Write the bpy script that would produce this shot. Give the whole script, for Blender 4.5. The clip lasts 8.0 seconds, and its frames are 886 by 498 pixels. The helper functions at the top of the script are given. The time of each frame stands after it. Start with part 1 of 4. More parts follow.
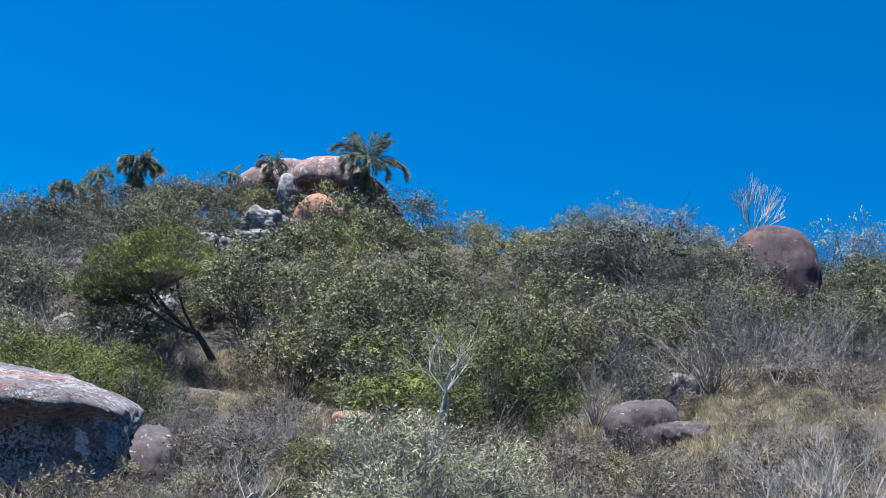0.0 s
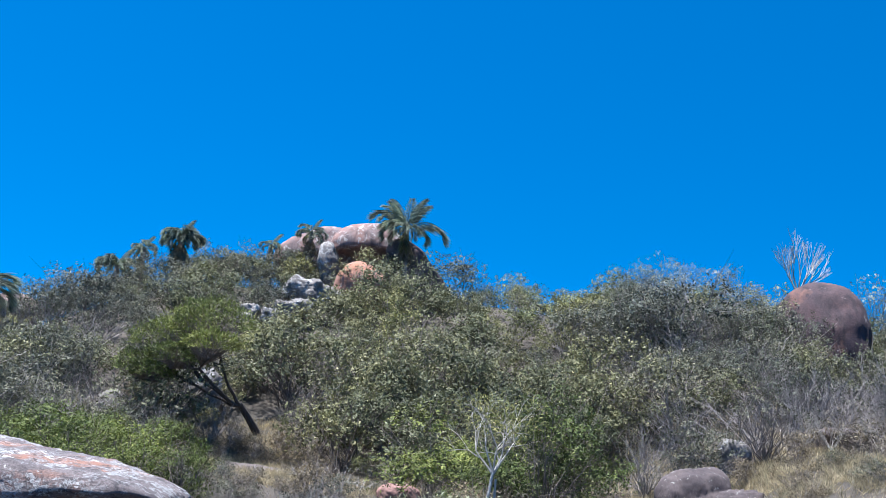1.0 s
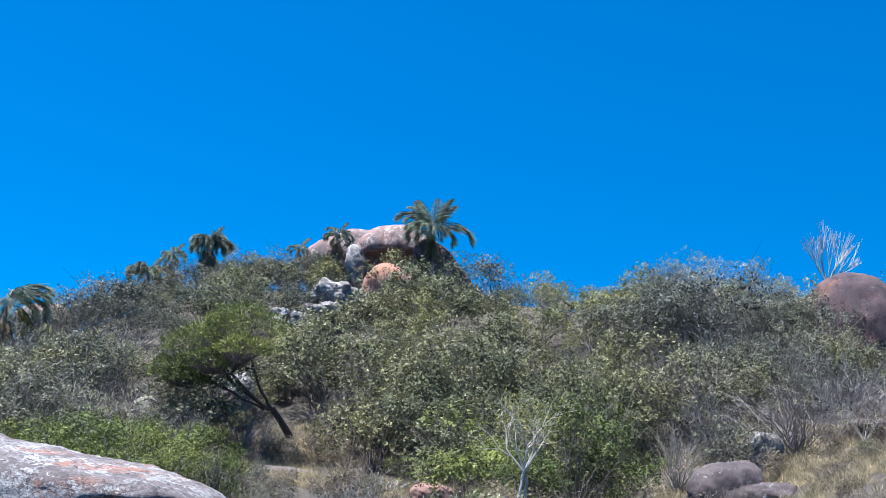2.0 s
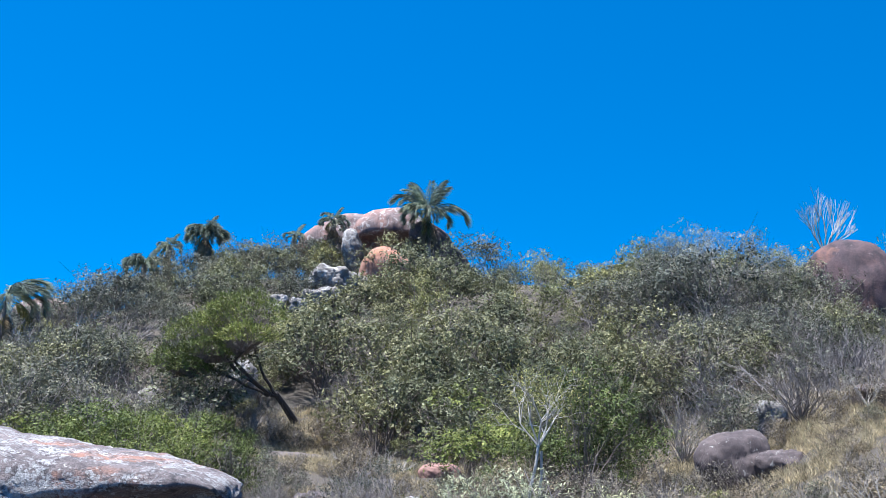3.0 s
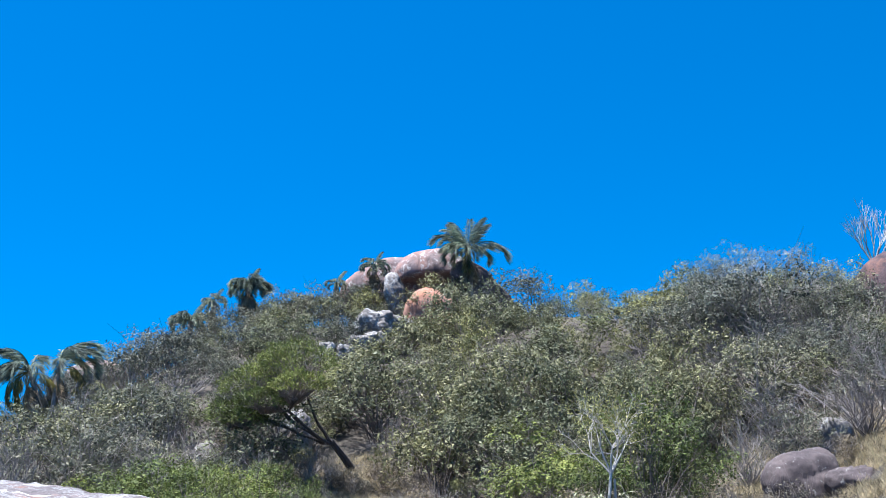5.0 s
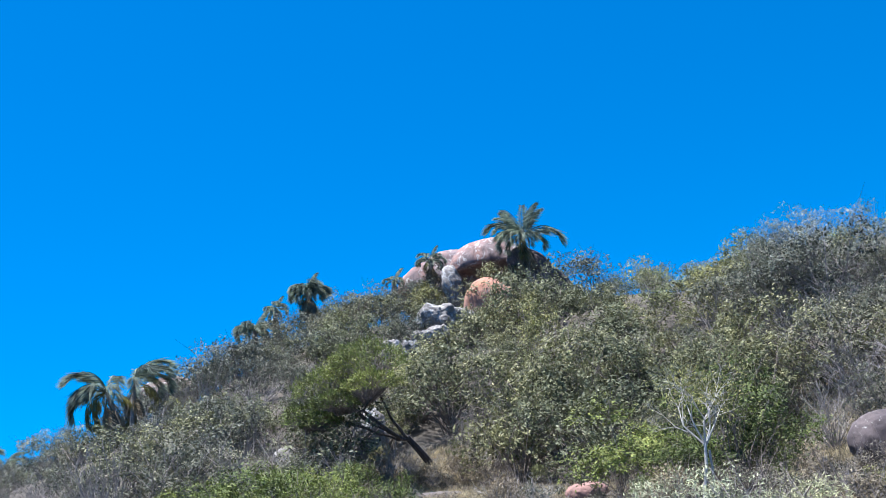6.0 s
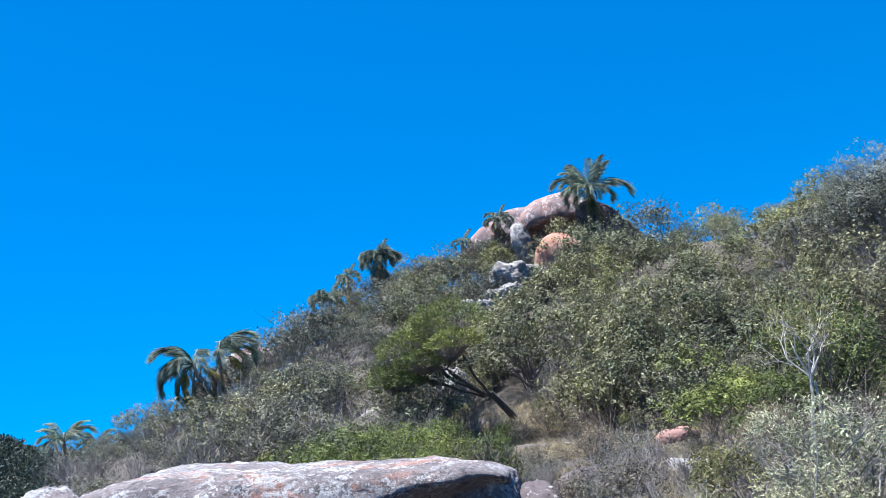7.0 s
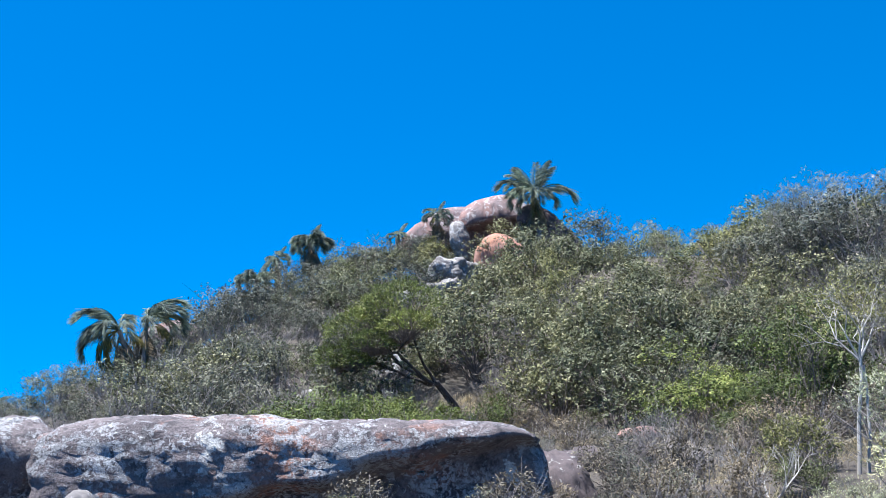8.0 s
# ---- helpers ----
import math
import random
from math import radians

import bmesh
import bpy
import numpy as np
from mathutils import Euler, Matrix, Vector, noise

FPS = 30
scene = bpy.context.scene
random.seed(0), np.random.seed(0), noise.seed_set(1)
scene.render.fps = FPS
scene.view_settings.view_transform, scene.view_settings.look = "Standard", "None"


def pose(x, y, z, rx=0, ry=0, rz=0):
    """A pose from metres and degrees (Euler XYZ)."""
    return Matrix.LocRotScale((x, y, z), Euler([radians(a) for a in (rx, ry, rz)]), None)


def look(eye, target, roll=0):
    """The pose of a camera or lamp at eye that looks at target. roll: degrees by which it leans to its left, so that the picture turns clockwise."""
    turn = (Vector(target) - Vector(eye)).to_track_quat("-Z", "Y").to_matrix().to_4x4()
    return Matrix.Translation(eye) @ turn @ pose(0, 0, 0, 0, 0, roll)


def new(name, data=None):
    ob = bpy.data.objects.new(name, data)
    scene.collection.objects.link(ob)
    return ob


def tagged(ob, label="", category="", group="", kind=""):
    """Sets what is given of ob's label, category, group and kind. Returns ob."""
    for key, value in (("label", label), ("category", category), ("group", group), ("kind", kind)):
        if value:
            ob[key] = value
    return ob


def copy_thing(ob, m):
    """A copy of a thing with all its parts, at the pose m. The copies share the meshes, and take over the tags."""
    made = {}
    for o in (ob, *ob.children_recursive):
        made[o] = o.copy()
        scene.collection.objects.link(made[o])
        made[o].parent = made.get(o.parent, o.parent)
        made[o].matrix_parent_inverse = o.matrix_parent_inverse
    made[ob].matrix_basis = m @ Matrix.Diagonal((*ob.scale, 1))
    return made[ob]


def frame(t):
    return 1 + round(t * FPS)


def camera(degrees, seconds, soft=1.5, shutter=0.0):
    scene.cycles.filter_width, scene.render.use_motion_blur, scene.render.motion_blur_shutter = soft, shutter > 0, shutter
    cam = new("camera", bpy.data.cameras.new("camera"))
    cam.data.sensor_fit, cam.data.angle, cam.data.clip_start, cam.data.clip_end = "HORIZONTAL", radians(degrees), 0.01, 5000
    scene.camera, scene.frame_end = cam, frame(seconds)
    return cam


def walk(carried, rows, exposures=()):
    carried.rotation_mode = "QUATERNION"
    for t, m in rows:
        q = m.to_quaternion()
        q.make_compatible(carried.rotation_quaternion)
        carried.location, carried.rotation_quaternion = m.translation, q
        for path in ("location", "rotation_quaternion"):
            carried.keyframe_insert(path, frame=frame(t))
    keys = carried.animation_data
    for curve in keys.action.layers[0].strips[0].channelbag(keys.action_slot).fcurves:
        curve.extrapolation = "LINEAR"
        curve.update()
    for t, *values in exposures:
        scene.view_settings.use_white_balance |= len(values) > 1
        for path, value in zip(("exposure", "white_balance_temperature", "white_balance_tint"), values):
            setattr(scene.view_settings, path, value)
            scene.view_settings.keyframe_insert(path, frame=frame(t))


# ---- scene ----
cam = camera(48, 8.0, soft=0.6)
PATH = [
    (0, look((0.000, 0.000, 3.000), (-0.000, 19.908, 4.917), 6.50)),
    (0.5, look((-0.094, -0.017, 3.098), (-0.697, 19.820, 5.573), 4.73)),
    (1, look((-0.053, 0.009, 3.213), (-0.963, 19.757, 6.245), 5.37)),
    (1.5, look((-0.016, -0.123, 3.228), (-1.249, 19.596, 6.327), 5.00)),
    (3, look((-0.223, -0.166, 3.169), (-1.498, 19.620, 5.797), 2.07)),
    (3.5, look((-0.372, 0.023, 3.127), (-1.174, 19.780, 6.132), 0.92)),
    (4, look((-0.450, 0.086, 3.178), (-1.191, 19.782, 6.572), -2.02)),
    (4.2, look((-0.328, -0.007, 3.045), (-1.564, 19.630, 6.629), -3.81)),
    (5.3, look((-0.511, -0.200, 3.136), (-2.665, 19.422, 6.354), -0.90)),
    (5.5, look((-0.511, -0.222, 3.193), (-3.039, 19.375, 6.286), -2.17)),
    (6, look((-0.790, -0.265, 3.074), (-3.745, 19.234, 6.397), -6.00)),
    (6.5, look((-1.010, -0.290, 3.012), (-4.564, 19.109, 6.333), -9.33)),
    (7, look((-1.202, -0.473, 2.954), (-5.437, 18.879, 5.708), -8.81)),
    (7.5, look((-2.026, -0.182, 2.737), (-6.163, 19.153, 5.747), -10.63)),
    (8, look((-3.080, 0.171, 2.452), (-5.396, 19.846, 5.198), -4.02)),
]
walk(cam, PATH, [(0.0, 1.10, 5950, 13), (0.8, 1.32, 5950, 13), (1.6, 1.36, 5950, 13), (3.0, 1.42, 5950, 13), (8.0, 1.48, 5950, 13)])

# ---------------------------------------------------------------- light
SUN_TO = Vector((-0.24, -0.02, 0.96)).normalized()
world = bpy.data.worlds.new("world")
scene.world = world
world.use_nodes = True
wn = world.node_tree
wn.nodes.clear()
sky = wn.nodes.new("ShaderNodeTexSky")
sky.sky_type = "NISHITA"
sky.sun_disc = False
sky.sun_elevation = math.asin(SUN_TO.z)
sky.sun_rotation = math.atan2(SUN_TO.x, SUN_TO.y)
sky.altitude = 400
sky.air_density = 1.0
sky.dust_density = 0.0
sky.ozone_density = 4.0
toward = wn.nodes.new("ShaderNodeTexCoord")
lift = wn.nodes.new("ShaderNodeMapping")
lift.inputs["Location"].default_value = (0, 0, 0.21)
wn.links.new(toward.outputs["Generated"], lift.inputs["Vector"])
wn.links.new(lift.outputs[0], sky.inputs["Vector"])
hsv = wn.nodes.new("ShaderNodeHueSaturation")
hsv.inputs["Saturation"].default_value = 1.55
hsv.inputs["Hue"].default_value = 0.4965
hsv.inputs["Value"].default_value = 1.0
bg = wn.nodes.new("ShaderNodeBackground")
bg.inputs["Strength"].default_value = 0.07
wout = wn.nodes.new("ShaderNodeOutputWorld")
wn.links.new(sky.outputs[0], hsv.inputs["Color"])
wn.links.new(hsv.outputs[0], bg.inputs["Color"])
wn.links.new(bg.outputs[0], wout.inputs["Surface"])

sun_data = bpy.data.lights.new("sun", "SUN")
sun_data.energy = 5.0
sun_data.angle = radians(0.5)
sun_data.color = (1.0, 0.96, 0.9)
sun = new("sun", sun_data)
sun.matrix_world = look(SUN_TO * 60, (0, 0, 0))


# ---------------------------------------------------------------- materials
class Mat:
    """A small builder of node materials."""

    def __init__(self, name):
        self.m = bpy.data.materials.new(name)
        self.m.use_nodes = True
        self.t = self.m.node_tree
        self.bsdf = self.t.nodes["Principled BSDF"]
        self.out = self.t.nodes["Material Output"]

    def n(self, kind, **sets):
        node = self.t.nodes.new(kind)
        for k, v in sets.items():
            node.inputs[k.replace("_", " ")].default_value = v
        return node

    def l(self, a, b):
        self.t.links.new(a, b)

    def coords(self, kind="Object"):
        return self.t.nodes.new("ShaderNodeTexCoord").outputs[kind]

    def noise(self, vec, scale, detail=6.0, rough=0.6, dist=0.0):
        x = self.n("ShaderNodeTexNoise", Scale=scale, Detail=detail, Roughness=rough, Distortion=dist)
        self.l(vec, x.inputs["Vector"])
        return x.outputs["Fac"]

    def ramp(self, fac, stops):
        r = self.t.nodes.new("ShaderNodeValToRGB")
        while len(r.color_ramp.elements) < len(stops):
            r.color_ramp.elements.new(0.5)
        for e, (p, c) in zip(r.color_ramp.elements, stops):
            e.position = p
            e.color = (*c, 1.0) if len(c) == 3 else c
        self.l(fac, r.inputs["Fac"])
        return r.outputs["Color"]

    def mix(self, fac, a, b, mode="MIX"):
        x = self.t.nodes.new("ShaderNodeMix")
        x.data_type, x.blend_type = "RGBA", mode
        for sock, val in ((x.inputs[0], fac), (x.inputs[6], a), (x.inputs[7], b)):
            if isinstance(val, (int, float)):
                sock.default_value = val
            elif isinstance(val, tuple):
                sock.default_value = (*val, 1.0)
            else:
                self.l(val, sock)
        return x.outputs[2]

    def bump(self, height, strength, distance):
        b = self.n("ShaderNodeBump", Strength=strength, Distance=distance)
        self.l(height, b.inputs["Height"])
        self.l(b.outputs["Normal"], self.bsdf.inputs["Normal"])
        return b

    def color(self, c):
        self.l(c, self.bsdf.inputs["Base Color"])


def bw(v):
    return (v, v, v)


def rock_material(name, base, second, stain, lichen, lichen_amount, moss=None, moss_amount=0.5, scale=1.0, streak=0.0):
    """Weathered granite: two ground tones, dark water stains, pale lichen crusts."""
    k = Mat(name)
    v = k.coords()
    big = k.noise(v, 0.7 * scale, 5, 0.62, 0.4)
    mid = k.noise(v, 2.6 * scale, 8, 0.68, 0.3)
    fine = k.noise(v, 22 * scale, 10, 0.7)
    c = k.mix(k.ramp(big, [(0.40, bw(0)), (0.60, bw(1))]), base, second)
    c = k.mix(k.ramp(mid, [(0.52, bw(0)), (0.70, bw(0.75))]), c, stain)
    if streak:
        mp = k.n("ShaderNodeMapping", Scale=(3.2, 3.2, 0.22))
        k.l(v, mp.inputs["Vector"])
        st = k.noise(mp.outputs[0], 1.6 * scale, 4, 0.6)
        c = k.mix(k.ramp(st, [(0.46, bw(0)), (0.66, bw(streak))]), c, stain)
    vor = k.n("ShaderNodeTexNoise", Scale=3.4 * scale, Detail=9.0, Roughness=0.72, Distortion=0.6)
    sh = k.n("ShaderNodeMapping", Location=(13.1, 4.2, 7.7))
    k.l(v, sh.inputs["Vector"])
    k.l(sh.outputs[0], vor.inputs["Vector"])
    c = k.mix(k.ramp(vor.outputs["Fac"], [(0.66 - lichen_amount, bw(0)), (0.70 - lichen_amount, bw(0.92))]), c, lichen)
    if moss:
        ms = k.noise(sh.outputs[0], 1.3 * scale, 8, 0.7, 0.5)
        c = k.mix(k.ramp(ms, [(0.62 - 0.1 * moss_amount, bw(0)), (0.72 - 0.1 * moss_amount, bw(0.85))]), c, moss)
    c = k.mix(k.ramp(fine, [(0.3, bw(0.68)), (0.7, bw(1.0))]), bw(0.0), c)
    k.color(c)
    k.bsdf.inputs["Roughness"].default_value = 0.92
    h = k.mix(0.6, mid, fine)
    k.bump(h, 0.8, 0.028 / scale)
    return k.m


def crusted_rock():
    """Granite with pale lichen in crusts and specks, orange lichen in stains."""
    k = Mat("lichen_granite")
    v = k.coords()
    big = k.noise(v, 0.8, 5, 0.6, 0.4)
    mid = k.noise(v, 4.5, 9, 0.7, 0.3)
    fine = k.noise(v, 34, 10, 0.72)
    sh = k.n("ShaderNodeMapping", Location=(13.1, 4.2, 7.7))
    k.l(v, sh.inputs["Vector"])
    area = k.noise(sh.outputs[0], 1.5, 6, 0.6, 0.3)
    speck = k.noise(sh.outputs[0], 11, 10, 0.74, 0.4)
    rust = k.noise(sh.outputs[0], 0.55, 7, 0.66, 0.5)
    c = k.mix(k.ramp(big, [(0.38, bw(0)), (0.62, bw(1))]), (0.16, 0.138, 0.142), (0.25, 0.21, 0.205))
    c = k.mix(k.ramp(rust, [(0.53, bw(0)), (0.59, bw(0.8))]), c, (0.42, 0.20, 0.13))
    c = k.mix(k.ramp(mid, [(0.52, bw(0)), (0.62, bw(0.85))]), c, (0.055, 0.052, 0.056))
    both = k.mix(0.55, k.ramp(area, [(0.36, bw(0)), (0.66, bw(1))]), k.ramp(speck, [(0.36, bw(0)), (0.64, bw(1))]))
    c = k.mix(k.ramp(both, [(0.57, bw(0)), (0.62, bw(0.8))]), c, (0.44, 0.45, 0.45))
    crisp = k.noise(sh.outputs[0], 1.05, 9, 0.62, 0.2)
    c = k.mix(k.ramp(crisp, [(0.62, bw(0)), (0.632, bw(0.9))]), c, (0.74, 0.73, 0.68))
    scale = k.noise(sh.outputs[0], 19, 6, 0.6, 0.6)
    where = k.noise(v, 1.7, 5, 0.6)
    rough_patch = k.ramp(where, [(0.48, bw(0)), (0.60, bw(1))])
    c = k.mix(k.mix(1.0, rough_patch, k.ramp(scale, [(0.50, bw(0)), (0.54, bw(0.85))]), "MULTIPLY"), c, (0.52, 0.54, 0.55))
    c = k.mix(k.mix(1.0, rough_patch, k.ramp(scale, [(0.42, bw(0.8)), (0.47, bw(0))]), "MULTIPLY"), c, (0.05, 0.045, 0.055))
    c = k.mix(k.ramp(fine, [(0.34, bw(0.4)), (0.6, bw(1.0))]), bw(0.02), c)
    k.color(c)
    k.bsdf.inputs["Roughness"].default_value = 0.93
    k.bump(k.mix(0.5, scale, fine), 1.0, 0.06)
    return k.m


def leaf_material(name, dark, light, dry, dry_share=0.15, gloss=0.6, translucent=0.2):
    """Leaves that differ one by one and shrub by shrub, with clump shading painted in."""
    k = Mat(name)
    geo = k.t.nodes.new("ShaderNodeNewGeometry")
    info = k.t.nodes.new("ShaderNodeObjectInfo")
    isl = geo.outputs["Random Per Island"]
    c = k.mix(k.ramp(isl, [(0.0, bw(0.22)), (1.0, bw(0.78))]), dark, light)
    dr = k.ramp(isl, [(1.0 - dry_share - 0.02, bw(0)), (1.0 - dry_share + 0.02, bw(0.5))])
    c = k.mix(dr, c, dry)
    tone = k.ramp(info.outputs["Random"], [(0.0, (0.5, 0.56, 0.58)), (0.5, (0.92, 0.93, 0.9)), (1.0, (1.25, 1.18, 0.99))])
    c = k.mix(1.0, c, tone, "MULTIPLY")
    patch = k.noise(k.coords(), 2.3, 4, 0.65)
    c = k.mix(k.ramp(patch, [(0.58, bw(0.0)), (0.72, bw(0.6))]), c, dry)
    # random clumps put shaded gaps and sunlit tufts into the leaf colour
    clump_shade = k.noise(k.coords(), 2.6, 4, 0.7)
    c = k.mix(1.0, c, k.ramp(clump_shade, [(0.38, bw(0.34)), (0.62, bw(1.55))]), "MULTIPLY")
    k.color(c)
    k.bsdf.inputs["Roughness"].default_value = gloss
    k.bsdf.inputs["Specular IOR Level"].default_value = 0.25
    tr = k.t.nodes.new("ShaderNodeBsdfTranslucent")
    k.l(c, tr.inputs["Color"])
    mx = k.n("ShaderNodeMixShader", Fac=translucent)
    k.l(k.bsdf.outputs[0], mx.inputs[1])
    k.l(tr.outputs[0], mx.inputs[2])
    k.l(mx.outputs[0], k.out.inputs["Surface"])
    return k.m


def bark_material(name, a, b, scale=14.0):
    k = Mat(name)
    v = k.coords()
    mp = k.n("ShaderNodeMapping", Scale=(1.0, 1.0, 0.3))
    k.l(v, mp.inputs["Vector"])
    n1 = k.noise(mp.outputs[0], scale, 8, 0.7, 0.5)
    isl = k.t.nodes.new("ShaderNodeNewGeometry").outputs["Random Per Island"]
    c = k.mix(k.ramp(n1, [(0.35, bw(0)), (0.65, bw(1))]), a, b)
    c = k.mix(1.0, c, k.ramp(isl, [(0, bw(0.7)), (1, bw(1.2))]), "MULTIPLY")
    k.color(c)
    k.bsdf.inputs["Roughness"].default_value = 0.9
    k.bump(n1, 0.6, 0.01)
    return k.m


def ground_material():
    k = Mat("dry_soil_and_litter")
    v = k.coords()
    big = k.noise(v, 0.13, 6, 0.6, 0.3)
    mid = k.noise(v, 1.1, 8, 0.68)
    fine = k.noise(v, 17, 10, 0.75)
    c = k.mix(k.ramp(big, [(0.38, bw(0)), (0.62, bw(1))]), (0.06, 0.053, 0.043), (0.09, 0.076, 0.06))
    c = k.mix(k.ramp(mid, [(0.45, bw(0)), (0.68, bw(0.8))]), c, (0.135, 0.113, 0.087))
    c = k.mix(k.ramp(fine, [(0.38, bw(0.65)), (0.62, bw(0))]), c, (0.045, 0.04, 0.035))
    place = k.t.nodes.new("ShaderNodeSeparateXYZ")
    k.l(v, place.inputs[0])
    edge = k.n("ShaderNodeMapRange")
    edge.inputs["From Min"].default_value = -44.0
    edge.inputs["From Max"].default_value = -60.0
    k.l(place.outputs["X"], edge.inputs["Value"])
    c = k.mix(edge.outputs["Result"], c, k.mix(mid, (0.018, 0.028, 0.02), (0.05, 0.06, 0.04)))
    k.color(c)
    k.bsdf.inputs["Roughness"].default_value = 0.97
    k.bump(k.mix(0.5, mid, fine), 1.0, 0.08)
    return k.m


def sand_material():
    k = Mat("bare_sandy_rock")
    v = k.coords()
    a = k.noise(v, 1.5, 8, 0.65)
    b = k.noise(v, 30, 8, 0.7)
    c = k.mix(k.ramp(a, [(0.35, bw(0)), (0.65, bw(1))]), (0.10, 0.085, 0.08), (0.15, 0.125, 0.115))
    c = k.mix(k.ramp(b, [(0.4, bw(0.5)), (0.6, bw(0))]), c, (0.09, 0.08, 0.07))
    k.color(c)
    k.bsdf.inputs["Roughness"].default_value = 0.95
    k.bump(b, 0.7, 0.03)
    return k.m


M_GROUND = ground_material()
M_SAND = sand_material()
M_ROCK_FRONT = crusted_rock()
M_ROCK_DOME = rock_material("pink_granite", (0.29, 0.17, 0.145), (0.23, 0.18, 0.178), (0.075, 0.062, 0.067), (0.46, 0.43, 0.41), 0.11, None, 0.5, 0.8, 0.55)
M_ROCK_RED = rock_material("orange_granite", (0.52, 0.24, 0.15), (0.42, 0.23, 0.17), (0.20, 0.13, 0.11), (0.52, 0.42, 0.36), 0.07, None, 0.5, 1.1, 0.45)
M_ROCK_WHITE = rock_material("white_lichen_rock", (0.24, 0.225, 0.215), (0.18, 0.165, 0.155), (0.11, 0.105, 0.10), (0.42, 0.42, 0.41), 0.145, None, 0.5, 1.0)
M_ROCK_DARK = rock_material("dark_streaked_granite", (0.105, 0.082, 0.08), (0.15, 0.105, 0.095), (0.035, 0.03, 0.032), (0.38, 0.31, 0.28), 0.05, None, 0.5, 0.9, 0.8)
M_ROCK_BROWN = rock_material("brown_granite", (0.105, 0.066, 0.07), (0.08, 0.056, 0.066), (0.04, 0.032, 0.038), (0.50, 0.42, 0.40), 0.03, (0.22, 0.115, 0.09), 0.5, 0.6, 0.9)
M_ROCK_GREY = rock_material("grey_granite", (0.085, 0.068, 0.071), (0.125, 0.10, 0.098), (0.045, 0.04, 0.043), (0.36, 0.35, 0.33), 0.06, None, 0.5, 2.4, 0.3)
M_SOIL_RED = rock_material("red_rock", (0.30, 0.17, 0.14), (0.25, 0.145, 0.125), (0.2, 0.13, 0.11), (0.48, 0.36, 0.32), 0.02, None, 0.5, 2.0)

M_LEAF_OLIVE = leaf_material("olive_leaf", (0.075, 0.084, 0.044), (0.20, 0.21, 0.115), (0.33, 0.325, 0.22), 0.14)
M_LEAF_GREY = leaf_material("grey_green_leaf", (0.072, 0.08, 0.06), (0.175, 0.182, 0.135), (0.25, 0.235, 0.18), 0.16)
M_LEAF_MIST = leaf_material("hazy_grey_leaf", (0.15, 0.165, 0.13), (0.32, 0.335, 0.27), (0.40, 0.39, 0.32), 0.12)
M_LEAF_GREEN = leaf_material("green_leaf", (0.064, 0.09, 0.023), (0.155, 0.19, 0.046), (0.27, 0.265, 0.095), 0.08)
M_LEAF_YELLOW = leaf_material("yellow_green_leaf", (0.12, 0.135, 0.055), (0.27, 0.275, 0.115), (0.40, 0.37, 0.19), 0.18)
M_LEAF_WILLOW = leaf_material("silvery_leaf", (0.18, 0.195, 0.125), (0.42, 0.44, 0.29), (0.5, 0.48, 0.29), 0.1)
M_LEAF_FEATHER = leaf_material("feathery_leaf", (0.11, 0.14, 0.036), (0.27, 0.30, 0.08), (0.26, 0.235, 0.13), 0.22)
M_PALM = leaf_material("palm_leaf", (0.16, 0.20, 0.165), (0.36, 0.43, 0.35), (0.36, 0.36, 0.2), 0.12, 0.55, 0.45)
M_PALM_YELLOW = leaf_material("yellowing_palm_leaf", (0.12, 0.13, 0.04), (0.26, 0.23, 0.08), (0.3, 0.24, 0.1), 0.2, 0.4, 0.2)
M_PALM_DRY = leaf_material("dry_palm_leaf", (0.13, 0.105, 0.075), (0.27, 0.22, 0.16), (0.3, 0.27, 0.22), 0.2, 0.8, 0.1)
M_LEAF_BROWN = leaf_material("withered_leaf", (0.10, 0.082, 0.06), (0.21, 0.178, 0.13), (0.31, 0.27, 0.18), 0.2)
M_LEAF_FAR = leaf_material("far_leaf", (0.045, 0.062, 0.052), (0.085, 0.11, 0.085), (0.11, 0.115, 0.085), 0.1)
M_GRASS = leaf_material("dry_grass", (0.44, 0.345, 0.215), (0.76, 0.63, 0.42), (0.2, 0.2, 0.09), 0.2, 0.7, 0.3)
M_TWIG_GREY = bark_material("grey_twig", (0.19, 0.17, 0.16), (0.34, 0.31, 0.29))
M_TWIG_BROWN = bark_material("brown_twig", (0.11, 0.09, 0.08), (0.22, 0.185, 0.165))
M_TWIG_WHITE = bark_material("bleached_twig", (0.34, 0.32, 0.285), (0.52, 0.495, 0.455))
M_BARK_DARK = bark_material("dark_bark", (0.035, 0.03, 0.028), (0.085, 0.075, 0.07))
M_PALM_BARK = bark_material("palm_bark", (0.13, 0.12, 0.11), (0.33, 0.31, 0.29), 8)


# ---------------------------------------------------------------- mesh helpers
def part(name, bm, material, parent, label="", smooth=False):
    """Links a bmesh, or (verts, faces), as one mesh object under a thing or a part."""
    me = bpy.data.meshes.new(name)
    if isinstance(bm, tuple):
        me.from_pydata(bm[0], [], bm[1])
    else:
        bm.to_mesh(me)
        bm.free()
    if smooth:
        me.polygons.foreach_set("use_smooth", [True] * len(me.polygons))
    me.materials.append(material)
    ob = new(name, me)
    if parent is not None:
        ob.parent = parent
    if label:
        tagged(ob, label)
    return ob


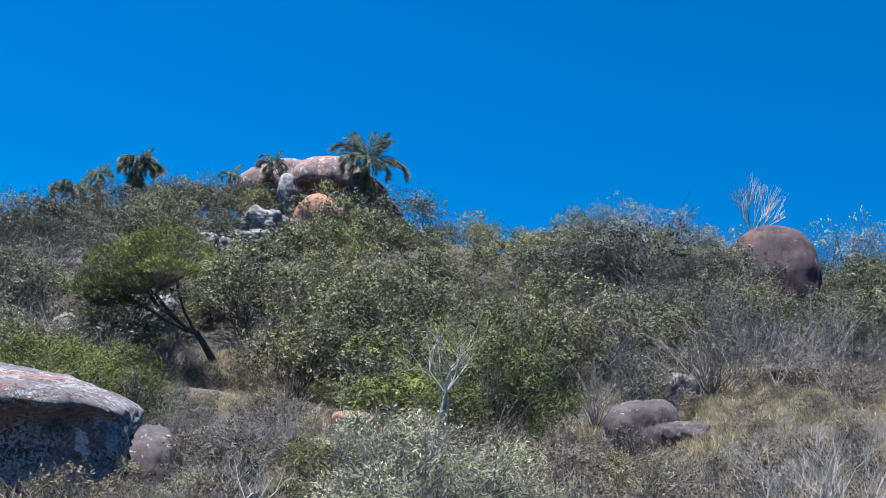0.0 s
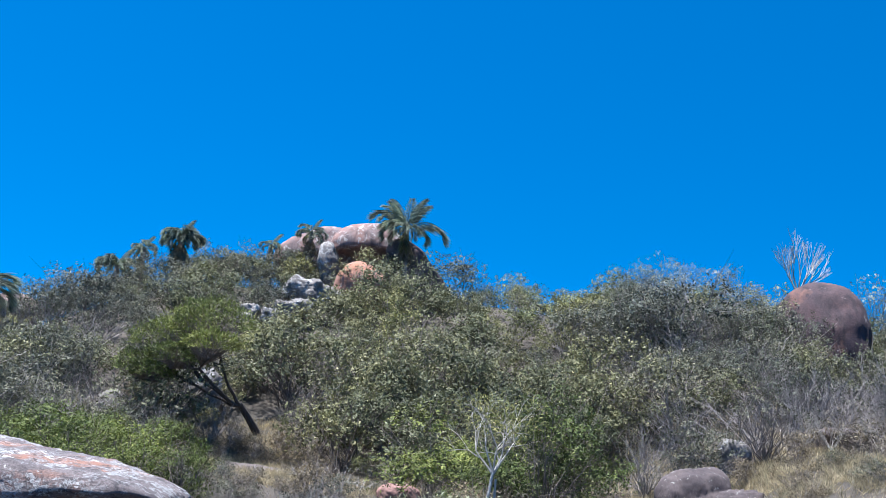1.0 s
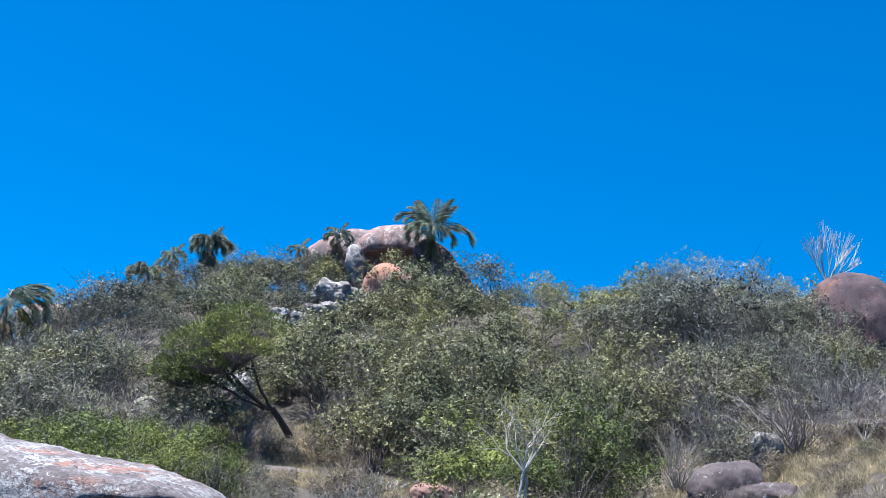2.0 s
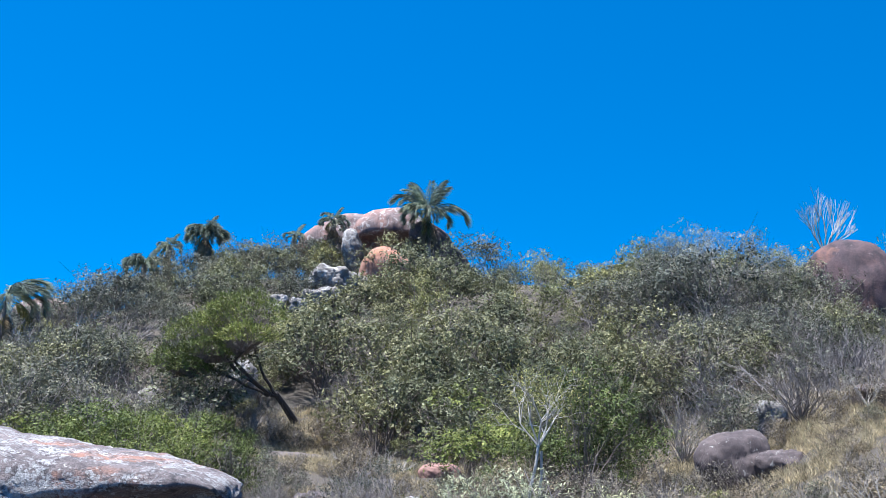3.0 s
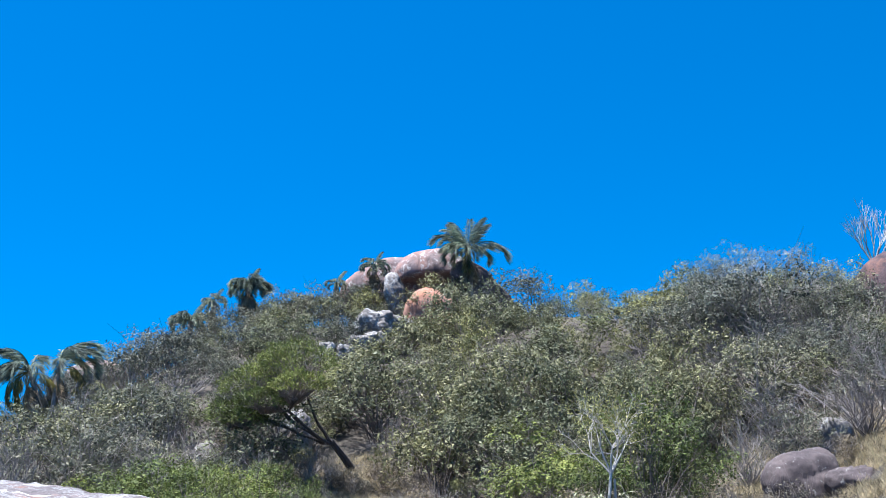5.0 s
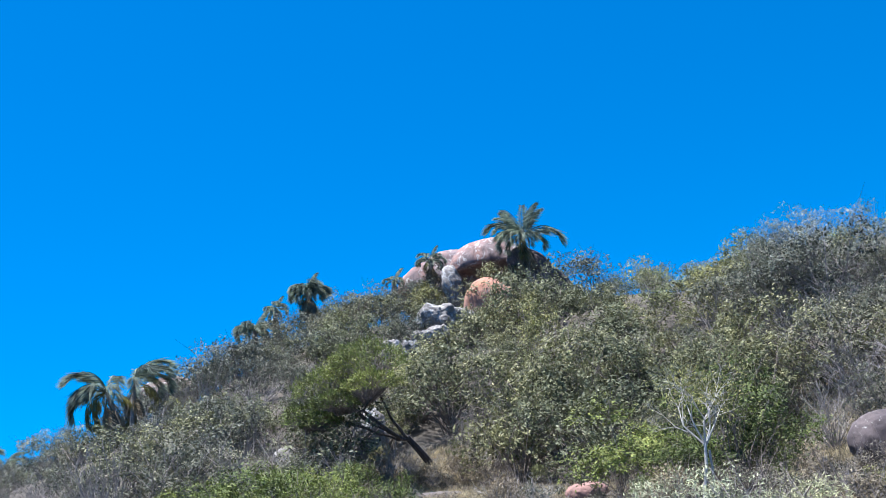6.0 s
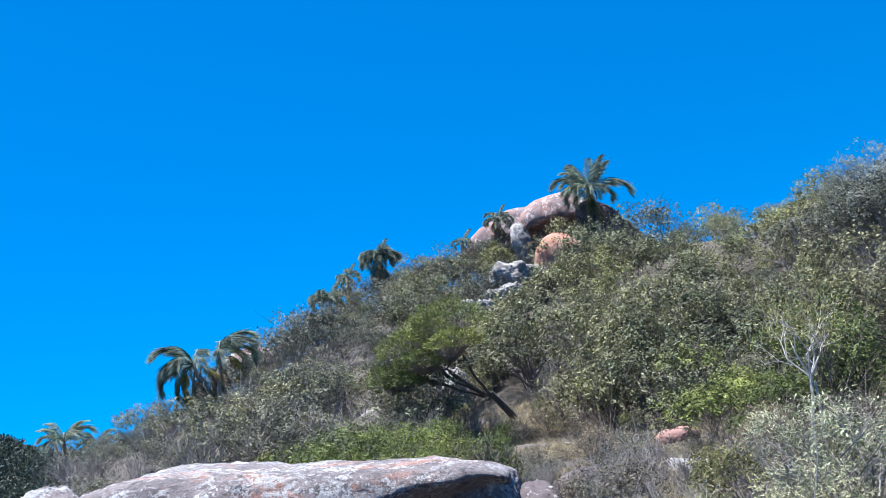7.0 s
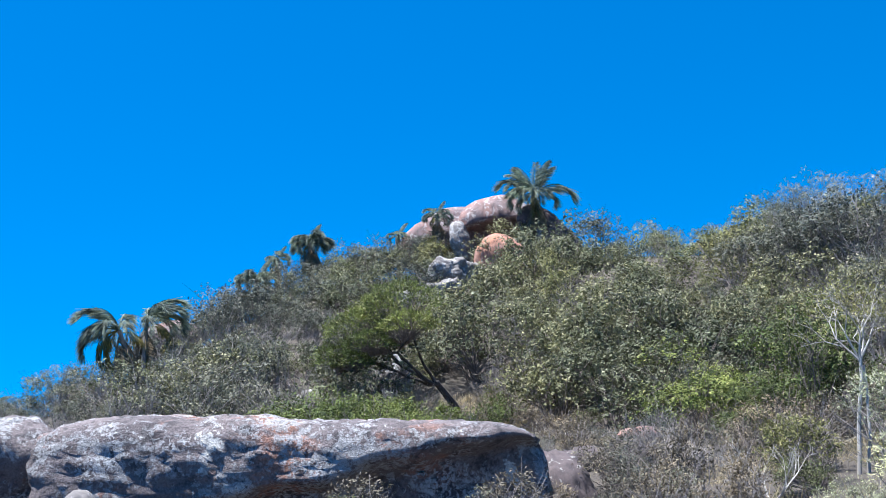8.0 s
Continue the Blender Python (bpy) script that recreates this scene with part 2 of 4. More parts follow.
class Soup:
    """Collects tubes and leaves into one list of vertices and faces."""

    def __init__(self):
        self.v = []
        self.f = []
        self.count = 0

    def tube(self, pts, radii, sides=4):
        pts = np.asarray(pts, float)
        n = len(pts)
        tang = np.gradient(pts, axis=0)
        tang /= np.linalg.norm(tang, axis=1)[:, None] + 1e-9
        ref = np.array([0.31, 0.77, 0.2]) if abs(tang[0][2]) > 0.7 else np.array([0.1, 0.2, 1.0])
        a = np.cross(tang, ref)
        a /= np.linalg.norm(a, axis=1)[:, None] + 1e-9
        b = np.cross(tang, a)
        ang = np.arange(sides) * 2 * math.pi / sides
        ring = pts[:, None, :] + np.asarray(radii, float)[:, None, None] * (np.cos(ang)[None, :, None] * a[:, None, :] + np.sin(ang)[None, :, None] * b[:, None, :])
        self.v.append(ring.reshape(-1, 3))
        o = self.count
        for i in range(n - 1):
            for j in range(sides):
                k = (j + 1) % sides
                self.f.append((o + i * sides + j, o + i * sides + k, o + (i + 1) * sides + k, o + (i + 1) * sides + j))
        self.f.append(tuple(o + (n - 1) * sides + j for j in range(sides)))
        self.count += n * sides

    def leaves(self, base, way, side, length, width):
        """Folded rhombic leaves, all arrays of the same length."""
        way = way / (np.linalg.norm(way, axis=1)[:, None] + 1e-9)
        side = side - way * np.sum(side * way, axis=1)[:, None]
        side /= np.linalg.norm(side, axis=1)[:, None] + 1e-9
        up = np.cross(way, side)
        L = np.broadcast_to(np.asarray(length, float).reshape(-1, 1), (len(base), 1))
        W = np.broadcast_to(np.asarray(width, float).reshape(-1, 1), (len(base), 1))
        m = base + way * L * 0.5
        lift = up * W * 0.25
        q = np.stack([base, m + side * W * 0.5 + lift, base + way * L, m - side * W * 0.5 + lift], axis=1)
        self.v.append(q.reshape(-1, 3))
        o = self.count
        n = len(base)
        idx = o + np.arange(n * 4).reshape(n, 4)
        self.f.extend(map(tuple, idx.tolist()))
        self.count += n * 4

    def flakes(self, base, way, side, length, width):
        """Small three-cornered leaves, for foliage seen from afar."""
        way = way / (np.linalg.norm(way, axis=1)[:, None] + 1e-9)
        side = side - way * np.sum(side * way, axis=1)[:, None]
        side /= np.linalg.norm(side, axis=1)[:, None] + 1e-9
        L, W = length.reshape(-1, 1), width.reshape(-1, 1)
        q = np.stack([base, base + way * L * 0.55 + side * W * 0.6, base + way * L - side * W * 0.5], axis=1)
        self.v.append(q.reshape(-1, 3))
        n = len(base)
        self.f.extend(map(tuple, (self.count + np.arange(n * 3).reshape(n, 3)).tolist()))
        self.count += n * 3

    def data(self):
        return (np.concatenate(self.v).tolist(), self.f)


def unit(rng, n):
    v = rng.normal(size=(n, 3))
    return v / np.linalg.norm(v, axis=1)[:, None]


def bend(rng, a, b, steps, wob):
    """A crooked way from a to b."""
    a, b = np.asarray(a, float), np.asarray(b, float)
    t = np.linspace(0, 1, steps)[:, None]
    d = np.linalg.norm(b - a)
    off = rng.normal(size=(steps, 3)) * wob * d
    off[0] = 0
    off[-1] *= 0.3
    off = np.cumsum(off, axis=0) * 0.5
    return a + (b - a) * t + off * t * (1.2 - t)


def ramify(rng, soup, start, way, length, radius, depth, spread=0.6, kids=(2, 4), up=0.15, sides=4, tips=None, shrink=0.68):
    """A limb that forks into thinner ones."""
    way = np.asarray(way, float) / np.linalg.norm(way)
    end = np.asarray(start, float) + way * length
    pts = bend(rng, start, end, 4, 0.09)
    soup.tube(pts, np.linspace(radius, radius * 0.6, 4), sides)
    if depth == 0:
        if tips is not None:
            tips.append(pts[-1])
        return
    for i in range(rng.integers(kids[0], kids[1] + 1)):
        w = way + unit(rng, 1)[0] * spread + np.array([0, 0, up])
        at_ = pts[-1] if i < 2 else pts[2]
        ramify(rng, soup, at_, w, length * shrink * rng.uniform(0.75, 1.2), radius * 0.6, depth - 1, spread, kids, up, max(3, sides - 1), tips, shrink)


# ---------------------------------------------------------------- the lie of the land
def soft(u):
    u = np.clip(u, 0, 1)
    return u * u * (3 - 2 * u)


def height(x, y):
    x, y = np.asarray(x, float), np.asarray(y, float)
    crest = 7.0 * np.exp(-((x + 7) / 16.4) ** 4) + 3.4 * np.exp(-((x - 20) / 12) ** 2)
    top = 50 - 0.8 * np.clip(x, 0, 14)
    foot = 26 + 2.2 * np.exp(-((x + 6) / 6) ** 2)
    u = (y - foot) / (top - foot)
    rise = crest * (0.75 * np.clip(u, 0, 1) + 0.25 * soft(u))
    bank = 1.9 * soft((x - 2.5) / 7) * soft((y - 10) / 10) * np.exp(-np.clip(y - 40, 0, 99) / 30)
    dip = 1.35 - 0.4 * soft((y - 10) / 10) * (1 - soft((y - 26) / 6) * 0.5)
    back = -0.05 * np.clip(y - top - 6, 0, 120) * np.exp(-np.clip(y - top - 6, 0, 4000) / 900)
    west = -3.6 * soft((-x - 20) / 36)
    bearing = -(x + 3.1) / np.maximum(y, 8)
    west = west - 14 * soft((bearing - 0.64 + 0.05 * soft((y - 60) / 30)) / 0.08) * soft((y - 22) / 15)
    lump = 0.10 * np.sin(0.9 * x + 1.3 * np.sin(0.6 * y)) * np.cos(0.8 * y + 0.7 * np.sin(0.5 * x))
    hollow = -1.0 * np.exp(-((x + 6.4) / 4.0) ** 2 - ((y - 11.2) / 2.2) ** 2)
    hollow = hollow - 0.5 * np.exp(-((x - 4.8) / 1.4) ** 2 - ((y - 21.6) / 1.9) ** 2)
    near = hollow + dip + rise + bank + back + west + lump
    ridge = 4.5 + 77 * (np.clip(bearing, 0.4, 1.1) - 0.755)
    return near + (ridge - near) * np.exp(-((y - 190) / 45) ** 2) * soft((bearing - 0.52) / 0.06)


def hz(x, y):
    return float(height(x, y))


def build_ground():
    def axis(lo, hi, step, reach):
        core = np.arange(lo, hi + 1e-6, step)
        out = np.cumsum(np.geomspace(1.0, 90, 46))
        out = out / out[-1] * reach
        return np.concatenate([lo - out[::-1], core, hi + out])

    xs, ys = axis(-45, 30, 0.6, 3000), axis(-15, 62, 0.6, 3000)
    X, Y = np.meshgrid(xs, ys)
    Z = height(X, Y)
    V = np.stack([X, Y, Z], axis=-1).reshape(-1, 3)
    w = len(xs)
    i = np.arange(len(ys) - 1)[:, None] * w + np.arange(w - 1)[None, :]
    F = np.stack([i, i + 1, i + w + 1, i + w], axis=-1).reshape(-1, 4)
    ob = part("ground", (V.tolist(), F.tolist()), M_GROUND, None, smooth=True)
    tagged(ob, "dry brown hillside soil with litter under scrub", "ground", kind="structure")
    return ob


build_ground()


# ---------------------------------------------------------------- rocks
def boulder(name, at_, size, material, label, seed, turn=0.0, rough=0.16, square=2.3, under=0.0, tilt=(0, 0), level=5, sink=0.0, freq=1.0, hollow=0.0, ends=0.0, cut=0.25, crust=0.0, lip=0.0, wedge=0.0):
    """A weathered rounded block: a rounded box, lumped, worn, undercut below its belly."""
    bm = bmesh.new()
    bmesh.ops.create_icosphere(bm, subdivisions=level, radius=1.0)
    off = Vector((seed * 7.3, seed * 3.1, seed * 5.7))
    sx, sy, sz = size
    m = min(size)
    for v in bm.verts:
        d = v.co.normalized()
        r = (abs(d.x) ** square + abs(d.y) ** square + abs(d.z) ** square) ** (-1 / square)
        if ends:
            yz = (abs(d.y) ** square + abs(d.z) ** square) ** (ends / square)
            r = (abs(d.x) ** ends + yz) ** (-1 / ends)
        p = Vector((d.x * r * sx, d.y * r * sy, d.z * r * sz))
        q = p / m * freq
        n1 = noise.noise(q * 0.9 + off)
        n2 = noise.fractal(q * 2.2 + off, 0.7, 2.1, 4)
        n3 = noise.fractal(q * 9.0 + off, 0.8, 2.0, 3)
        p += d * m * rough * (n1 * 1.1 + n2 * 0.35 + n3 * 0.09) + d * m * crust * (noise.fractal(q * 7.0 + off, 0.6, 2.2, 4) + 0.4 * abs(n3))
        if lip:
            # a thick rim that hangs over a recessed foot
            edge = cut + 0.24 * noise.noise(q * 1.1 + off) - 0.55 * p.x / sx
            low = max(0.0, min(1.0, (edge * sz - p.z) / (0.22 * sz)))
            low = low * low * (3 - 2 * low)
            deep = lip * low * (1 + 0.3 * noise.noise(q * 1.6 - off))
            nx, ny = p.x / sx ** 2, p.y / sy ** 2
            nn = max(1e-6, math.hypot(nx, ny))
            p.x -= deep * nx / nn * (1.0 if p.x > 0 else 0.4)
            p.y -= deep * ny / nn
            brow = max(0.0, (-p.x / sx - 0.78) / 0.22)
            p.z -= 0.16 * brow ** 2.2 * max(0.0, p.z / sz)
            p.x -= 0.22 * brow * max(0.0, 0.8 - p.z / sz) * 0.6
        elif under:
            low = max(0.0, min(1.0, (cut * sz - p.z) / ((cut + 0.85) * sz)))
            f = 1 - under * low
            p.x *= 1 - under * low * (0.25 if ends else 1.0)
            p.y *= f
        if hollow and p.y < 0:
            deep = max(0.0, min(1.0, (0.26 * sz - p.z) / (0.22 * sz)))
            side = max(0.0, 1 - (abs(p.x + 0.05 * sx) / (0.80 * sx)) ** 4)
            p.y *= 1 - hollow * deep * deep * (3 - 2 * deep) * side
        if wedge and p.y < 0:
            # the back runs out into a broad wedge
            e = -p.y * wedge * 0.5 * (1 + p.x / sx)
            p.y -= e
            p.x += 0.35 * e
        v.co = p
    ob = part(name, bm, material, None, smooth=True)
    ob.matrix_world = Matrix.Translation((at_[0], at_[1], at_[2] - sink)) @ Euler((radians(tilt[0]), radians(tilt[1]), radians(turn))).to_matrix().to_4x4()
    tagged(ob, label, "rock")
    return ob


# the long lichened slab before the slope, and its broken end
boulder("slab_boulder", (-6.38, 12.0, 1.08), (2.95, 1.25, 1.1), M_ROCK_FRONT, "long flat-topped granite boulder crusted with white and orange lichen", 3, 184, 0.08, 8.0, 0.0, (2.5, -4.6), 6, freq=1.2, ends=9.0, cut=0.42, crust=0.04, lip=0.5, wedge=5.2)
boulder("end_boulder", (-9.68, 11.6, 1.25), (0.5, 0.55, 1.18), M_ROCK_FRONT, "upright grey granite block at the end of the slab", 8, 204, 0.2, 4.0, 0.35, (-13, 4), 5, freq=1.2, cut=0.75, crust=0.04)
boulder("low_boulder", (-3.45, 12.75, 0.5), (0.58, 0.8, 1.04), M_ROCK_GREY, "grey granite boulder behind the end of the slab", 38, 20, 0.22, 2.8, freq=0.9, crust=0.05)
boulder("low_boulder", (-3.0, 15.0, 0.5), (0.52, 0.45, 0.92), M_ROCK_GREY, "low grey granite boulder half hidden by dry scrub", 35, 20, 0.26, 3.4, freq=0.9, crust=0.06)
boulder("low_boulder", (-1.5, 16.0, 1.02), (0.42, 0.3, 0.26), M_ROCK_WHITE, "low pale stone cracked across in dry scrub", 36, -12, 0.25, 3.4, freq=0.9, crust=0.06)
boulder("low_boulder", (1.75, 12.6, 1.12), (0.30, 0.24, 0.2), M_ROCK_GREY, "low grey stone beside silvery shrubs", 37, 15, 0.25, 3.0, crust=0.05)
boulder("low_boulder", (-8.2, 10.1, 1.1), (0.26, 0.24, 0.55), M_ROCK_WHITE, "small pale boulder before the slab", 9, 20, 0.16, 2.4)

# summit
boulder("summit_boulder", (-6.12, 50.0, 9.95), (1.98, 1.9, 1.85), M_ROCK_DOME, "huge pink granite dome undercut by a dark hollow on the summit", 2, 4, 0.13, 2.5, 0.0, (0, -3), 5, hollow=0.9, crust=0.012)
boulder("spine_boulder", (-3.5, 48.1, 9.35), (0.85, 1.0, 1.8), M_ROCK_DARK, "dark sloping granite flank beside the summit dome", 17, 0, 0.16, 3.0, 0.0, (0, -42), 5, crust=0.03)
boulder("orange_boulder", (-5.83, 45.8, 8.0), (1.22, 1.1, 1.25), M_ROCK_RED, "orange granite boulder below the summit dome", 4, 30, 0.12, 2.2, 0.0, (0, 6), 5, crust=0.015)
boulder("pale_boulder", (-7.85, 48.55, 9.35), (0.46, 0.7, 1.15), M_ROCK_WHITE, "narrow pale rock propping the summit dome", 6, 0, 0.28, 2.8, 0.0, (0, -9), 5, freq=0.8, crust=0.05)
boulder("back_boulder", (-9.3, 53.4, 10.25), (2.3, 1.8, 1.65), M_ROCK_DOME, "sloping pink granite boulder behind the summit dome", 12, 0, 0.12, 2.3, 0.0, (0, -24), 5, crust=0.012)
for seed, (x, y, z), size, turn in [(13, (-7.95, 43.5, 7.45), (0.92, 0.7, 0.58), 10), (14, (-7.0, 43.7, 7.35), (0.5, 0.45, 0.4), 50), (15, (-9.6, 40.5, 6.1), (0.34, 0.3, 0.36), 40), (18, (-9.5, 39.6, 5.6), (0.26, 0.3, 0.4), 70),
                                    (19, (-8.4, 41.5, 6.4), (0.42, 0.35, 0.36), 20), (30, (-7.75, 42.0, 6.7), (0.5, 0.4, 0.26), 80), (31, (-8.75, 40.6, 6.0), (0.4, 0.3, 0.35), 15)]:
    boulder("white_boulder", (x, y, z), size, M_ROCK_WHITE, "white lichen-covered rock on the upper slope", seed, turn, 0.42, 3.8, 0.0, (seed * 7 % 20 - 10, seed * 5 % 24 - 12), 5, freq=1.25, crust=0.07)
boulder("hill_boulder", (-20.1, 41.8, 5.3), (1.3, 1.0, 0.8), M_ROCK_DOME, "pale granite boulder behind the palms", 16, 0, 0.12, 2.3)

# the brown boulder on the bank
boulder("bank_boulder", (11.85, 35.2, 6.2), (1.52, 1.6, 2.35), M_ROCK_BROWN, "big smooth brown granite boulder with rusty streaks", 21, 60, 0.11, 2.5, 0.0, (0, 4), 5, crust=0.008)
boulder("round_boulder", (5.1, 22.9, 1.36), (0.86, 0.7, 0.92), M_ROCK_GREY, "rounded brown-grey boulder in dry grass", 22, 10, 0.2, 2.5, 0.3, (0, -8), crust=0.02)
boulder("round_boulder", (5.95, 22.3, 1.45), (0.55, 0.5, 0.5), M_ROCK_GREY, "small grey boulder beside a larger one", 23, 40, 0.3, 3.0, crust=0.05)
boulder("small_boulder", (6.35, 25.0, 2.45), (0.36, 0.32, 0.5), M_ROCK_WHITE, "small grey boulder with white lichen spots", 24, 0, 0.35, 3.4, crust=0.05)
boulder("ledge_boulder", (9.2, 25.3, 3.2), (0.7, 0.4, 0.26), M_ROCK_GREY, "grey ledge of rock among bare shrubs", 25, 0, 0.3, 3.4, 0.5, cut=0.6, crust=0.05)
boulder("red_outcrop", (-1.65, 23.8, 0.95), (0.5, 0.42, 0.28), M_SOIL_RED, "low red rock outcrop in the clearing", 26, 0, 0.25, 2.6, crust=0.04)
boulder("shelter_boulder", (-8.55, 31.3, 2.6), (0.5, 0.45, 0.95), M_ROCK_WHITE, "pale block of rock behind the leaning tree", 27, 0, 0.3, 3.6, crust=0.05)
boulder("shelter_boulder", (-11.2, 30.7, 2.0), (0.5, 0.4, 0.62), M_ROCK_WHITE, "pale rock low among the shrubs", 28, 0, 0.2, 2.6)
boulder("flat_outcrop", (-6.2, 26.6, 0.85), (1.6, 0.9, 0.28), M_SAND, "flat bare sandy rock in the clearing", 29, 0, 0.1, 2.6)


# ---------------------------------------------------------------- shrubs
def crown_lobes(rng, radius, tall, n):
    """Overlapping balls that make up an uneven crown."""
    out = []
    for _ in range(n):
        a, r = rng.uniform(0, 2 * math.pi), radius * math.sqrt(rng.uniform(0, 1)) * 0.78
        z = tall * rng.uniform(0.25, 0.9)
        out.append((np.array([math.cos(a) * r, math.sin(a) * r, z]), radius * rng.uniform(0.28, 0.52)))
    return out


def make_shrub(name, seed, radius, tall, lobes, leaves, size, leaf_mat, twig_mat, label, twigs=26, wild=0.5, fine=2, twig_r=0.018, flake=False):
    rng = np.random.default_rng(seed)
    root = new(name)
    balls = crown_lobes(rng, radius, tall, lobes)
    wood = Soup()
    for i in range(twigs):
        c, r = balls[i % lobes]
        end = c + unit(rng, 1)[0] * r * 1.05
        mid = np.array([end[0] * 0.4, end[1] * 0.4, end[2] * 0.5]) + rng.normal(size=3) * (0.16, 0.16, 0.1) * radius
        p1 = bend(rng, rng.normal(size=3) * (0.07, 0.07, 0) * radius, mid, 3, 0.1)
        p2 = bend(rng, mid, end, 3, 0.12)
        wood.tube(np.vstack([p1[:1], p1[2:], p2[2:]]), np.linspace(twig_r, twig_r * 0.3, 3), 3)
        for _ in range(fine):
            w = (end - mid) / (np.linalg.norm(end - mid) + 1e-6) + unit(rng, 1)[0] * 0.8 + (0, 0, 0.3)
            s = mid + (end - mid) * rng.uniform(0.2, 0.9)
            wood.tube([s, s + w * r * rng.uniform(0.5, 0.9)], (twig_r * 0.42, twig_r * 0.16), 3)
    part("branchwork", wood.data(), twig_mat, root)
    if leaves:
        # sprigs of a few leaves each over every lobe, with a denser heart
        soup = Soup()
        vol = np.array([r ** 2 for _, r in balls])
        per = 7
        n = leaves // per
        which = rng.choice(len(balls), n, p=vol / vol.sum())
        C = np.array([b[0] for b in balls])[which]
        R = np.array([b[1] for b in balls])[which]
        d = unit(rng, n)
        d[:, 2] = np.where(d[:, 2] < -0.3, -d[:, 2], d[:, 2])
        heart = rng.uniform(0, 1, n) < 0.3
        r = R * np.where(heart, rng.uniform(0.35, 0.75, n), 0.82 + 0.30 * rng.uniform(0, 1, n) ** 1.6)
        stem = C + d * r[:, None]
        D = np.repeat(d, per, axis=0)
        n *= per
        s = size[0] * 1.0 * rng.uniform(0.55, 1.4, n)
        base = np.repeat(stem, per, axis=0) + rng.normal(size=(n, 3)) * size[0] * 0.6
        base[:, 2] = np.maximum(base[:, 2], 0.06)
        # leaves lie over the lobe like shingles, more or less ruffled
        face = D * 0.9 + unit(rng, n) * (0.12 + 0.36 * wild) + np.array([0, 0, 0.3])
        way = np.cross(face, unit(rng, n)) + D * 0.4
        (soup.flakes if flake else soup.leaves)(base, way, np.cross(face, way), s, s * size[1])
        part("foliage", soup.data(), leaf_mat, root)
    tagged(root, label, "shrub", group="hillside scrub")
    root.location = (0, -400, -60)
    return root


